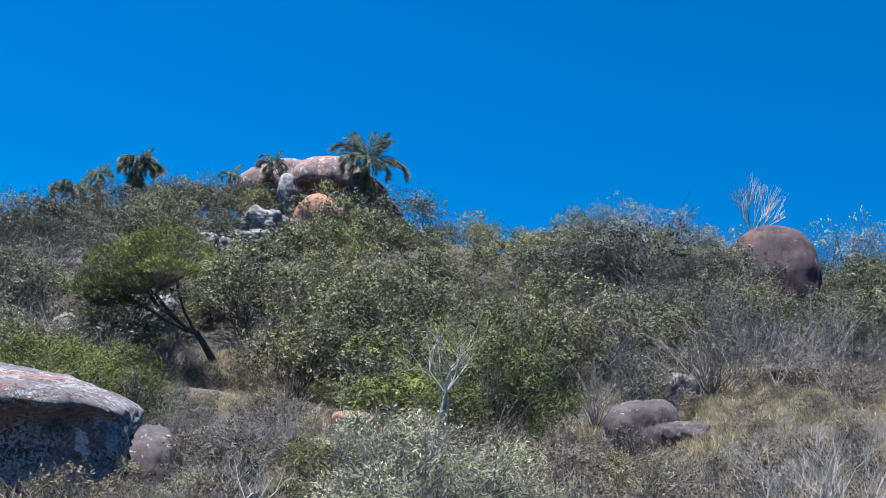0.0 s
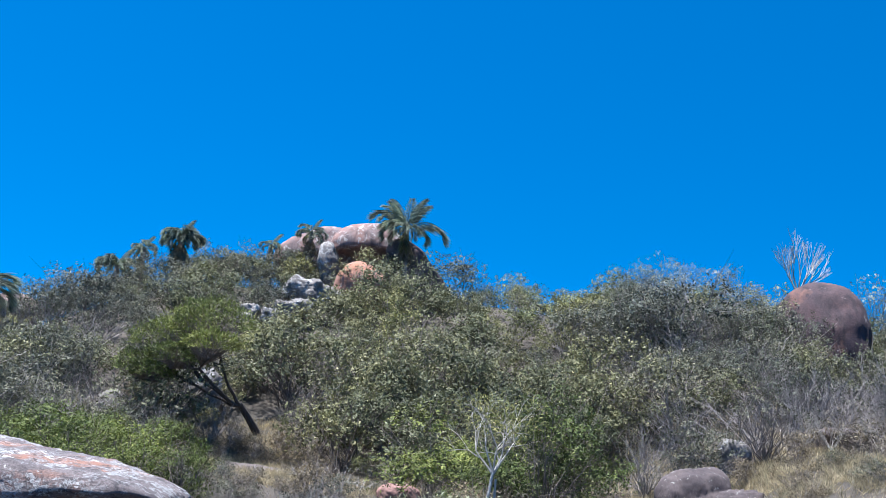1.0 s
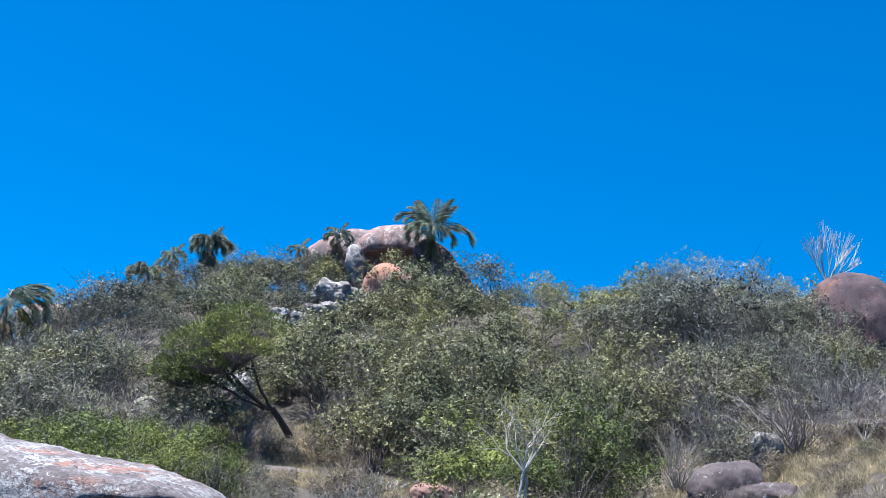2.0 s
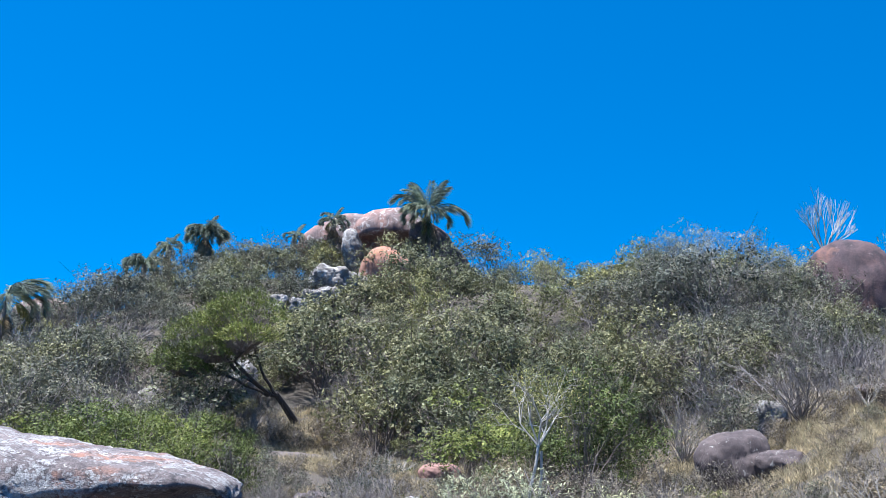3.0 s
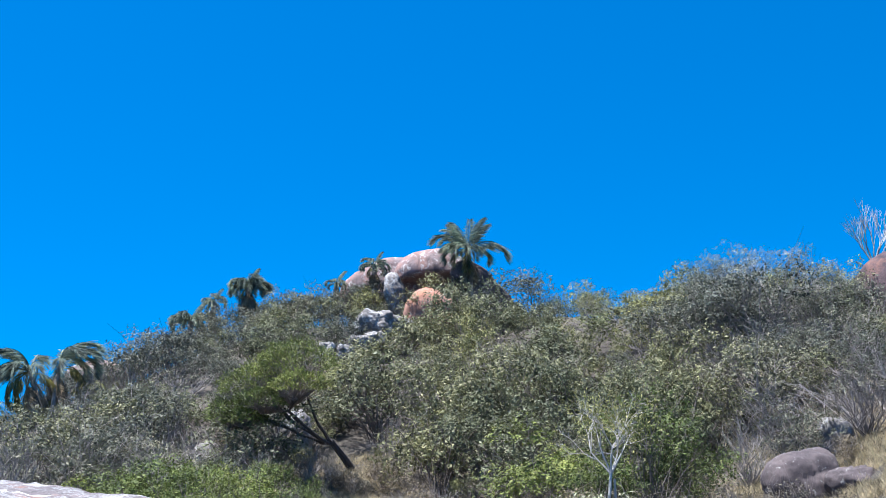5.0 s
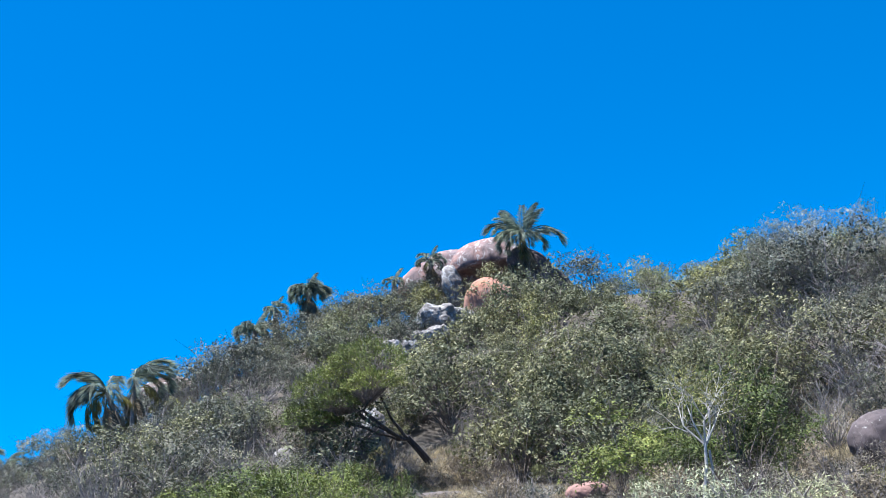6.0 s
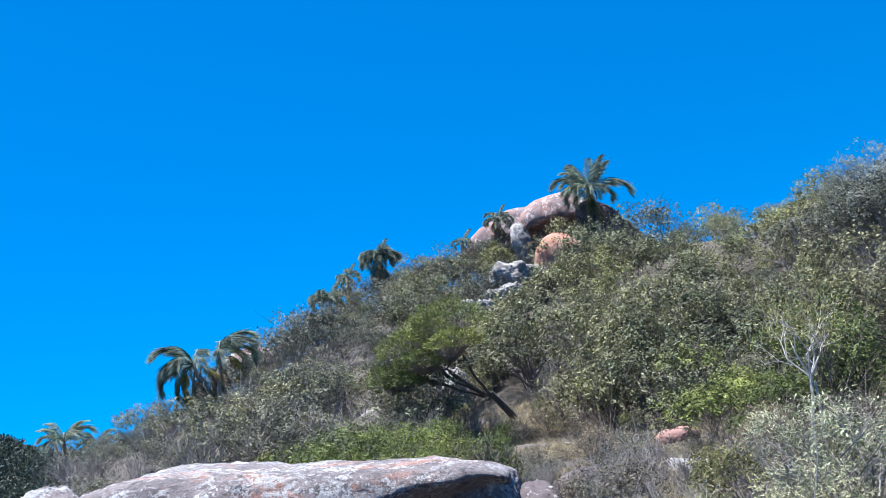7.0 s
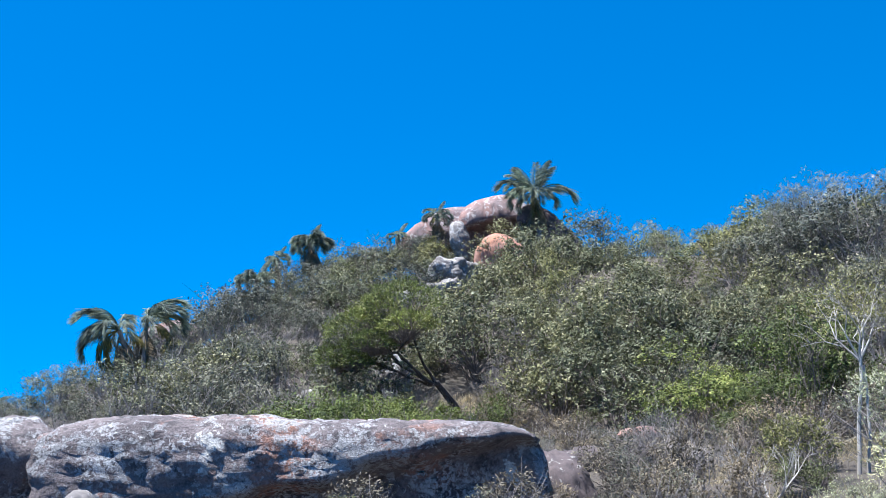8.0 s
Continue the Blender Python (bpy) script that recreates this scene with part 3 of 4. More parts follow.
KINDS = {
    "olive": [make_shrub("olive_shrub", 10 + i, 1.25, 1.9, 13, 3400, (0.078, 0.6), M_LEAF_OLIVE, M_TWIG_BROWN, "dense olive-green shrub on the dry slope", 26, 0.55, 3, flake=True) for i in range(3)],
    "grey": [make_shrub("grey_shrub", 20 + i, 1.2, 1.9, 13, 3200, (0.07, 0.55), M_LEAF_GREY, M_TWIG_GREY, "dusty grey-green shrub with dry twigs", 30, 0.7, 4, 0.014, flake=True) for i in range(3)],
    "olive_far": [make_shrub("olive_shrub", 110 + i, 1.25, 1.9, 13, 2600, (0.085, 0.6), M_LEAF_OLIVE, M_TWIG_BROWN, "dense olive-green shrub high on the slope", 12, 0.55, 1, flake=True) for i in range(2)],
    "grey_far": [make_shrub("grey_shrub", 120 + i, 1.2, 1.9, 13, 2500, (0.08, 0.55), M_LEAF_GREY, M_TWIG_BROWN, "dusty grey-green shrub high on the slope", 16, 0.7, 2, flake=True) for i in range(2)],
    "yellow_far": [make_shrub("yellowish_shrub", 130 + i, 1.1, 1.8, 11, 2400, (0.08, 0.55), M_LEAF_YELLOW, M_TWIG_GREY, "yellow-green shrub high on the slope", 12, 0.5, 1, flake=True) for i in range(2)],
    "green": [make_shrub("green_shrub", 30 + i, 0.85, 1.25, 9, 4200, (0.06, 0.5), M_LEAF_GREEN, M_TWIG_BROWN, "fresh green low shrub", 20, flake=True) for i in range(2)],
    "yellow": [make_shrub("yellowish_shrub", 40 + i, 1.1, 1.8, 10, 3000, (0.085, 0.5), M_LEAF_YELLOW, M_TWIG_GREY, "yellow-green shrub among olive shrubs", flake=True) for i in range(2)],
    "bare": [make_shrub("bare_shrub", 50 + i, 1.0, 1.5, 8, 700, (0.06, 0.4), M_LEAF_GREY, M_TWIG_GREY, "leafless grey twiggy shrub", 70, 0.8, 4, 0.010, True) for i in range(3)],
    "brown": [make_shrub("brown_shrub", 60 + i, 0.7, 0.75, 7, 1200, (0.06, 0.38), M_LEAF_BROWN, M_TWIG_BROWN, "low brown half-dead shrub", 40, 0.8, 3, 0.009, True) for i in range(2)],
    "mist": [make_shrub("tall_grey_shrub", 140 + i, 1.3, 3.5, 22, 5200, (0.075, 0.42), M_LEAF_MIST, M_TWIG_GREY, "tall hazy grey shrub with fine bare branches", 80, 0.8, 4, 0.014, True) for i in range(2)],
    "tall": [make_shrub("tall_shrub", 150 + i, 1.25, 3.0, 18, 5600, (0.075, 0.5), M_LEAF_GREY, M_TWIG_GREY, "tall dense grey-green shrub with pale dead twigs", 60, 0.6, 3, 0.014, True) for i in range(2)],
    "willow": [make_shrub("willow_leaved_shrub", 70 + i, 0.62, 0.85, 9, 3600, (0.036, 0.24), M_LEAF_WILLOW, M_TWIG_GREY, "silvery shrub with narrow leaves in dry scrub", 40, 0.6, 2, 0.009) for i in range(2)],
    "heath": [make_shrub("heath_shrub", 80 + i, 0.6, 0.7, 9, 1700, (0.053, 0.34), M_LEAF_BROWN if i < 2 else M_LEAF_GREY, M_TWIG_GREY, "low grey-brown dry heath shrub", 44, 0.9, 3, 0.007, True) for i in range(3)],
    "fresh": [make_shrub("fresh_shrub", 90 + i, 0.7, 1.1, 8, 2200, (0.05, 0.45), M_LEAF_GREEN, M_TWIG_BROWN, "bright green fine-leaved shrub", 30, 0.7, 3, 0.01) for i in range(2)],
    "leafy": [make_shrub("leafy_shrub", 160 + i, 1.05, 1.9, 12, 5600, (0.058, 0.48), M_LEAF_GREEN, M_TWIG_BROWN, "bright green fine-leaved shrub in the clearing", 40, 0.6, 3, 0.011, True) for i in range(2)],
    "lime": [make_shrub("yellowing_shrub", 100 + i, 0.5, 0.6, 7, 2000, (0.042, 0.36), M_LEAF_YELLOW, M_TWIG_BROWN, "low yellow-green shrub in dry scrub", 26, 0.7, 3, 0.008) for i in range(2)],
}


def set_shrub(kind, x, y, scale, rng, lift=0.0):
    src = KINDS[kind][int(rng.integers(len(KINDS[kind])))]
    s = scale * rng.uniform(0.85, 1.15)
    m = Matrix.Translation((x, y, hz(x, y) - 0.05 + lift)) @ Euler((rng.normal() * 0.09, rng.normal() * 0.09, rng.uniform(0, 6.28))).to_matrix().to_4x4()
    ob = copy_thing(src, m)
    ob.scale = (s * rng.uniform(0.85, 1.2), s * rng.uniform(0.85, 1.2), s * rng.uniform(0.8, 1.15))
    return ob


# open ground: ellipses (x, y, half width, half depth) that stay free of tall scrub
OPEN = [(-2.2, 24.3, 3.0, 2.6), (-6.2, 26.3, 2.0, 1.3), (5.2, 21.8, 2.1, 3.2), (7.3, 23.2, 1.6, 2.2), (3.4, 24.0, 1.6, 1.5), (-0.5, 18.5, 2.4, 3.0), (-6.6, 28.8, 2.3, 2.8), (-5.6, 25.4, 2.3, 2.4), (-7.8, 40.6, 1.3, 3.2), (-9.3, 37.6, 0.9, 2.6), (-4.9, 42.6, 0.9, 1.6), (-18.4, 31.2, 1.9, 2.9),
        (-5.6, 45.0, 1.5, 1.6), (-7.9, 42.6, 1.3, 1.6), (-9.2, 40.0, 0.9, 1.3), (-5.3, 49.6, 3.0, 2.4), (-9.3, 53.0, 2.4, 2.0), (11.6, 32.8, 1.5, 2.6), (-8.5, 30.2, 0.9, 1.6), (-11.0, 29.6, 0.9, 1.4)]


def open_at(x, y):
    return any(((x - a) / c) ** 2 + ((y - b) / d) ** 2 < 1 for a, b, c, d in OPEN)


def scatter_slope():
    rng = np.random.default_rng(5)
    done = []
    tries = 0
    while tries < 9000 and len(done) < 410:
        tries += 1
        x, y = rng.uniform(-36, 24), rng.uniform(24, 53)
        if abs(x + 3) > 9 + 0.50 * y or x > 5 + 0.36 * y:
            continue
        if -(x + 3.1) / y > 0.635:
            continue
        low = open_at(x, y)
        if low and ((y < 36 and x > -12) or y > 47 or rng.uniform() < 0.5):
            continue
        gap = 1.25 if y < 40 else 1.45
        if any((x - a) ** 2 + (y - b) ** 2 < gap ** 2 for a, b in done):
            continue
        done.append((x, y))
        p = noise.noise(Vector((x * 0.16, y * 0.16, 3.3)))
        q = noise.noise(Vector((x * 0.3, y * 0.3, 9.1)))
        if x > 7 and y < 30:
            kind = "bare" if q < 0.15 else "brown"
        elif q > 0.38:
            kind = "bare"
        elif p > 0.22:
            kind = "yellow" if y > 36 and x > -4 else "olive"
        elif p > -0.12:
            kind = "olive"
        else:
            kind = "grey"
        dice = rng.uniform()
        if kind in ("olive", "grey") and dice < 0.42:
            kind = ("yellow" if y > 35 else "grey", "bare", "grey", "olive")[int(dice * 9.5) % 4]
        if kind == "grey" and x > 4 and dice > 0.7:
            kind = "bare"
        if x < -9 and kind == "olive" and q < 0.1:
            kind = "grey"
        s = 1.0 if y < 40 else 0.95
        if y > 38 and kind != "bare" and kind != "brown":
            kind += "_far"
        if x < -17:
            s *= 0.75 if x > -21 else 0.62
        s *= rng.uniform(0.62, 1.45)
        if y > 43 and -2.5 < x < 5:
            s *= 0.78
        if low:
            s = 0.2 if y > 41 and -7.2 < x < -3.8 else 0.42
        set_shrub(kind, x, y, s, rng)
    return len(done)


scatter_slope()


def scatter_near():
    """Low scrub between the camera and the foot of the slope."""
    rng = np.random.default_rng(11)
    done = []
    tries = 0
    while tries < 6000 and len(done) < 225:
        tries += 1
        x, y = rng.uniform(-12, 12), rng.uniform(7.2, 31)
        if abs(x) > 2.2 + 0.46 * y or (y > 25 and not open_at(x, y)):
            continue
        # the slab and its neighbours keep their place
        if -13.5 < x < -2.4 and 8.6 < y < max(14.4, 13.4 - 1.06 * (x + 3.6)):
            continue
        if ((x - 4.95) / 1.6) ** 2 + ((y - 20.9) / 3.0) ** 2 < 1 or ((x + 1.6) / 1.2) ** 2 + ((y - 22.0) / 2.4) ** 2 < 1 or ((x + 6.2) / 1.7) ** 2 + ((y - 25.8) / 1.6) ** 2 < 1:
            continue
        if x > 3 and 15 < y < 26 and rng.uniform() < 0.45:
            continue
        lane = y > 12 and (abs(x - (-0.4 - 0.197 * y)) < 0.9 or abs(x + 0.07 * y) < 0.7 or abs(x - (-3.1 + 0.062 * y)) < 0.8)
        gap = 0.55 + 0.035 * y
        if any((x - a) ** 2 + (y - b) ** 2 < gap ** 2 for a, b in done):
            continue
        done.append((x, y))
        q = noise.noise(Vector((x * 0.35, y * 0.35, 1.7)))
        if y < 10:
            kind = "willow" if abs(x - 0.4) < 1.4 or q > 0.2 else ("lime" if q > -0.1 else "heath")
            s = 0.62
        elif x < -6.3 and 16 < y < 25:
            kind, s = ("green" if q > -0.25 else "heath"), 0.95
        elif x > 3:
            kind, s = ("heath" if q > -0.05 else "brown"), 0.85
        else:
            kind = "lime" if q > 0.22 else ("fresh" if q > 0.12 else ("brown" if q < -0.2 else "heath"))
            s = 0.72 if kind == "fresh" else 0.95
        if -3.4 < x < -0.2 and 10.5 < y < 21:
            kind, s = ("brown" if q < 0 else "heath"), 0.95
        if lane:
            kind, s = ("heath" if q > -0.1 else "brown"), 0.55
        set_shrub(kind, x, y, s, rng)


scatter_near()

rng_hand = np.random.default_rng(21)
for kind, x, y, s in [("leafy", -0.75, 19.9, 1.15), ("leafy", 1.45, 19.6, 1.1), ("leafy", 0.35, 20.8, 1.2), ("leafy", 0.55, 19.2, 0.85), ("leafy", -0.2, 18.6, 0.7), ("leafy", 2.3, 20.4, 0.85), ("bare", -3.5, 14.2, 0.3), ("bare", -2.4, 14.3, 0.32), ("grey_far", -5.2, 43.4, 0.4), ("olive_far", -4.8, 44.1, 0.5), ("grey_far", -5.7, 44.0, 0.44), ("grey_far", -3.9, 45.4, 0.6), ("olive_far", -3.0, 46.4, 0.66), ("grey_far", -2.2, 47.0, 0.66), ("olive_far", -7.0, 45.4, 0.55), ("bare", -6.6, 46.6, 0.5), ("olive_far", -6.0, 43.6, 0.4), ("grey_far", -6.7, 44.6, 0.55), ("grey_far", -8.4, 42.4, 0.5), ("olive_far", -7.4, 42.2, 0.55), ("grey_far", -6.6, 42.8, 0.5), ("bare", -9.3, 43.0, 0.6), ("grey_far", -9.6, 39.0, 0.5), ("olive_far", -8.9, 40.0, 0.45), ("grey_far", -8.0, 46.8, 0.6), ("olive_far", -9.0, 47.2, 0.7), ("grey_far", -3.2, 47.9, 0.6), ("olive_far", -2.4, 48.3, 0.6), ("grey_far", -8.25, 42.75, 0.5), ("olive_far", -7.2, 42.9, 0.62), ("grey_far", -8.9, 41.9, 0.5), ("olive_far", -8.1, 41.0, 0.5), ("grey_far", -9.1, 40.0, 0.5), ("grey_far", -6.5, 43.3, 0.6), ("grey_far", -13.7, 39.5, 0.8), ("olive_far", -14.6, 42.0, 0.85), ("grey", -12.8, 37.0, 0.8), ("grey_far", -15.6, 45.0, 0.8), ("grey_far", -16.8, 46.5, 0.75), ("grey_far", -18.2, 45.4, 0.75), ("olive_far", -19.0, 44.0, 0.75), ("grey_far", -20.2, 42.4, 0.7), ("olive_far", -15.2, 47.5, 0.75), ("grey_far", -17.4, 44.4, 0.8), ("grey", -11.9, 38.2, 0.7), ("olive_far", -13.0, 41.2, 0.75), ("grey_far", -10.4, 50.0, 1.0), ("grey_far", -9.6, 49.0, 0.85), ("grey_far", -8.8, 47.9, 0.75), ("grey_far", -11.4, 50.4, 1.0), ("olive_far", -10.4, 48.2, 0.9), ("olive_far", -4.9, 44.5, 0.85), ("grey_far", -5.9, 44.3, 0.78), ("olive_far", -6.7, 44.5, 0.6), ("grey_far", -4.2, 45.0, 0.8), ("olive_far", -12.4, 49.0, 0.9), ("grey_far", -13.4, 48.4, 0.9), ("bare", -7.6, 28.9, 0.7), ("bare", -8.3, 28.6, 0.75), ("heath", -6.8, 28.0, 1.0), ("heath", -6.1, 28.4, 0.9), ("bare", -7.0, 29.4, 0.6), ("brown", -5.3, 28.8, 0.9), ("heath", -5.0, 29.6, 1.1), ("heath", -7.7, 27.4, 1.0), ("grey_far", -14.2, 50.3, 0.8), ("grey_far", -13.2, 50.6, 0.85), ("olive_far", -12.3, 51.0, 0.8), ("grey_far", -14.9, 49.6, 0.7), ("tall", 14.4, 34.6, 0.9), ("tall", 15.6, 34.2, 0.95), ("tall", 16.6, 33.4, 1.0), ("tall", 13.6, 32.6, 0.62), ("olive", 11.3, 32.5, 0.66), ("grey", 12.4, 32.3, 0.7), ("olive", 10.9, 31.6, 0.75), ("grey", 12.0, 31.2, 0.7),
                      ("willow", 0.15, 8.8, 1.3), ("willow", 0.95, 8.6, 1.2), ("willow", 0.65, 9.3, 1.25), ("willow", -0.2, 9.2, 1.15), ("heath", -3.9, 15.0, 0.6), ("heath", -4.4, 17.5, 0.75), ("brown", -4.9, 19.5, 0.8), ("heath", -5.2, 21.4, 0.9), ("heath", -4.5, 20.6, 0.9), ("heath", -5.8, 23.5, 0.7), ("brown", -6.9, 26.0, 0.6), ("heath", -7.4, 27.9, 0.8), ("heath", -5.7, 28.2, 0.7), ("brown", -6.6, 28.6, 0.6), ("bare", -5.4, 29.4, 0.5), ("heath", -2.6, 14.6, 0.8), ("heath", -2.1, 15.4, 0.8), ("brown", -2.6, 11.5, 0.7), ("bare", -2.2, 12.9, 0.5), ("bare", -1.8, 13.8, 0.5), ("bare", -1.4, 12.7, 0.45), ("heath", -3.3, 11.6, 0.5), ("willow", 1.5, 8.9, 1.0), ("willow", -0.5, 8.5, 1.0), ("heath", -2.9, 10.8, 0.6), ("heath", -3.5, 10.9, 0.45), ("heath", -2.3, 11.4, 0.6), ("brown", -2.6, 12.6, 0.6), ("bare", -2.4, 13.4, 0.45),
                      ("mist", 6.3, 42.0, 0.86), ("mist", 7.5, 41.4, 0.85), ("mist", 5.5, 41.0, 0.8), ("mist", 14.6, 36.2, 1.05), ("mist", 15.8, 35.6, 0.95), ("mist", 8.3, 39.4, 0.95), ("mist", 8.9, 37.8, 0.9), ("mist", 9.9, 36.6, 0.85), ("mist", 7.0, 38.0, 0.8), ("grey", 10.1, 33.2, 1.15), ("grey", 11.9, 32.2, 0.45), ("grey_far", -1.05, 48.4, 1.3), ("grey_far", -5.4, 44.0, 0.42), ("olive_far", -6.3, 44.3, 0.36), ("grey_far", -7.5, 42.4, 0.36), ("olive_far", -8.6, 42.6, 0.36), ("grey_far", -8.4, 40.4, 0.4), ("olive_far", -9.2, 39.2, 0.36), ("bare", -1.9, 48.0, 0.7), ("bare", -0.4, 48.2, 0.7), ("heath", -2.0, 12.2, 0.6), ("heath", -8.4, 9.6, 0.55), ("heath", -7.3, 9.5, 0.55), ("heath", -6.2, 9.6, 0.5), ("heath", -5.2, 9.7, 0.5), ("brown", -4.3, 10.2, 0.45), ("brown", -6.8, 10.2, 0.4), ("brown", -5.6, 10.3, 0.4), ("lime", -3.6, 10.0, 0.6), ("bare", 9.0, 30.2, 0.9), ("grey", 8.3, 29.4, 0.9), ("grey", 7.4, 30.6, 1.0),
                      ("tall", 9.5, 33.4, 0.95), ("tall", 8.3, 34.6, 0.95), ("tall", 6.9, 35.6, 1.0), ("tall", 5.6, 36.6, 0.95), ("tall", 10.0, 31.8, 0.75), ("olive", 13.2, 31.4, 0.6), ("mist", 13.9, 33.4, 0.65), ("bare", 13.6, 32.0, 1.1), ("olive", 9.6, 30.5, 0.9), ("grey", 11.2, 30.6, 0.9),
                      ("fresh", -5.2, 15.4, 1.0), ("fresh", -4.5, 15.6, 0.95), ("fresh", -5.9, 16.2, 1.1), ("fresh", -4.9, 16.8, 1.1), ("fresh", -6.6, 16.8, 1.0), ("bare", -3.5, 14.6, 0.4), ("green", -7.0, 19.9, 0.95), ("green", -7.8, 20.6, 1.0), ("green", -8.5, 21.2, 1.1), ("green", -7.4, 22.2, 0.95),
                      ("olive", -3.4, 29.2, 1.25), ("olive", -1.8, 29.0, 1.3), ("olive", -0.2, 28.4, 1.25), ("olive", -2.6, 31.0, 1.4), ("olive", -0.8, 30.8, 1.4), ("green", -1.2, 27.0, 0.9), ("green", 0.4, 26.6, 0.9)]:
    set_shrub(kind, x, y, s, rng_hand)


# ---------------------------------------------------------------- palms
def frond_mesh(seed, length, droop, leaflet, density=80, hang=1.3):
    """One feathered leaf along +x, bowed by its weight, its leaflets hanging."""
    rng = np.random.default_rng(seed)
    t = np.linspace(0, 1, 10)
    a = droop * t ** 1.5
    dx, dz = np.cos(a), -np.sin(a)
    px = np.concatenate([[0], np.cumsum((dx[1:] + dx[:-1]) / 2)]) * length / 9
    pz = np.concatenate([[0], np.cumsum((dz[1:] + dz[:-1]) / 2)]) * length / 9
    soup = Soup()
    soup.tube(np.stack([px, 0 * t, pz], axis=1), np.linspace(0.020, 0.005, 10), 3)
    u = np.repeat(np.linspace(0.2, 0.995, density), 2)
    n = len(u)
    b = np.stack([np.interp(u, t, px), 0 * u, np.interp(u, t, pz)], axis=1)
    a = droop * u ** 1.5
    fwd = np.stack([np.cos(a), 0 * a, -np.sin(a)], axis=1)
    sgn = np.where(np.arange(n) % 2 == 0, 1.0, -1.0)
    way = fwd * 0.5 + np.stack([0 * u, sgn * 0.7, -hang * rng.uniform(0.5, 1.4, n)], axis=1) + rng.normal(size=(n, 3)) * 0.12
    L = leaflet * (0.4 + 0.8 * np.sin(math.pi * (0.1 + 0.8 * u))) * rng.uniform(0.8, 1.15, n)
    soup.leaves(b, way, fwd + rng.normal(size=(n, 3)) * 0.3, L, 0.016 + 0 * L)
    me = bpy.data.meshes.new("frond")
    v, f = soup.data()
    me.from_pydata(v, [], f)
    return me


FROND = {}
for key, args, mat in [("plume", (6, 1.0, 0.85, 0.32), M_PALM), ("up", (1, 1.0, 1.6, 0.3), M_PALM), ("arch", (2, 1.0, 2.4, 0.36), M_PALM), ("hang", (3, 1.0, 2.9, 0.36), M_PALM), ("gold", (4, 1.0, 2.9, 0.32), M_PALM_YELLOW), ("dry", (5, 0.9, 0.6, 0.24), M_PALM_DRY)]:
    FROND[key] = frond_mesh(*args)
    FROND[key].materials.append(mat)


def make_palm(base, crown, size, seed, label, greens=16, golds=1, dries=10, radius=0.14, lift=0.0, spread=None, mop=False):
    rng = np.random.default_rng(seed)
    root = new("palm_tree")
    root.location = base
    top = Vector(crown) - Vector(base)
    soup = Soup()
    steps = 14
    t = np.linspace(0, 1, steps)
    pts = np.stack([top.x * t ** 1.3, top.y * t ** 1.3, top.z * t], axis=1)
    rad = radius * (1.15 - 0.3 * t) * (1 + 0.12 * (np.arange(steps) % 2))
    soup.tube(pts, rad, 9)
    part("trunk", soup.data(), M_PALM_BARK, root)

    def frond(key, az, el, s, roll=0.0, drop=0.0):
        ob = new("frond", FROND[key])
        ob.parent = root
        ob.matrix_basis = Matrix.Translation(top + Vector((0, 0, -drop))) @ Euler((0, 0, az)).to_matrix().to_4x4() @ Euler((roll, -el, 0)).to_matrix().to_4x4() @ Matrix.Scale(s, 4)
        return ob

    for key, az, el, sz in spread or []:
        frond(key, az, el, sz, rng.uniform(-0.2, 0.2))
    for i in range(0 if spread else greens):
        az = i * 2.39996 + rng.uniform(-0.3, 0.3)
        u = (i + 0.5) / greens
        el = 1.42 - (0.75 - lift) * u + rng.uniform(-0.12, 0.12)
        if mop:
            frond("plume" if i == 0 else ("arch" if u < 0.25 else "hang"), az, 1.35 - 0.7 * u + rng.uniform(-0.15, 0.15), size * rng.uniform(0.75, 1.1), rng.uniform(-0.3, 0.3), 0.1 * u)
            continue
        frond("up" if u < 0.3 + lift else ("arch" if u < 0.72 else "hang"), az, el, size * rng.uniform(0.85, 1.12), rng.uniform(-0.3, 0.3), 0.06 * u)
    for i in range(golds):
        frond("gold", rng.uniform(0, 6.28), 0.15, size * rng.uniform(0.85, 1.0), 0, 0.1)
    for i in range(dries):
        o = frond("dry", i * 2.39996, -1.05 + rng.uniform(-0.25, 0.3), size * rng.uniform(0.7, 1.0), rng.uniform(-0.5, 0.5), 0.15 + rng.uniform(0, 0.25))
        tagged(o, "dry hanging frond")
    tagged(root, label, "palm")
    return root


def palm_at(crown, size, seed, label, foot=None, **more):
    fx, fy = foot if foot else (crown[0], crown[1])
    return make_palm((fx, fy, hz(fx, fy) - 0.1), crown, size, seed, label, **more)


palm_at((-4.03, 47.0, 11.2), 1.9, 1, "tall feather palm growing beside the summit boulder", (-3.93, 47.1), dries=9, radius=0.12,
        spread=[("plume", 1.2, 1.35, 1.75), ("plume", -1.5, 1.3, 1.7), ("plume", 0.3, 1.3, 1.65), ("plume", 2.6, 1.42, 1.75), ("plume", 3.6, 1.3, 1.6), ("plume", 0.0, 1.5, 1.75), ("up", 2.9, 1.4, 1.8), ("arch", 3.1, 1.25, 2.2), ("arch", 2.75, 1.05, 1.7), ("arch", 3.55, 1.2, 1.7), ("arch", 0.05, 0.75, 2.35), ("hang", 0.4, 0.6, 1.6),
                ("hang", 3.4, 0.7, 1.7), ("hang", -2.2, 0.8, 1.6), ("hang", -1.5, 0.9, 1.4), ("hang", -0.8, 0.8, 1.3), ("hang", 2.0, 0.8, 1.3), ("hang", 1.3, 0.8, 1.3), ("hang", 2.6, 0.5, 1.5), ("hang", 3.9, 1.0, 1.6)])
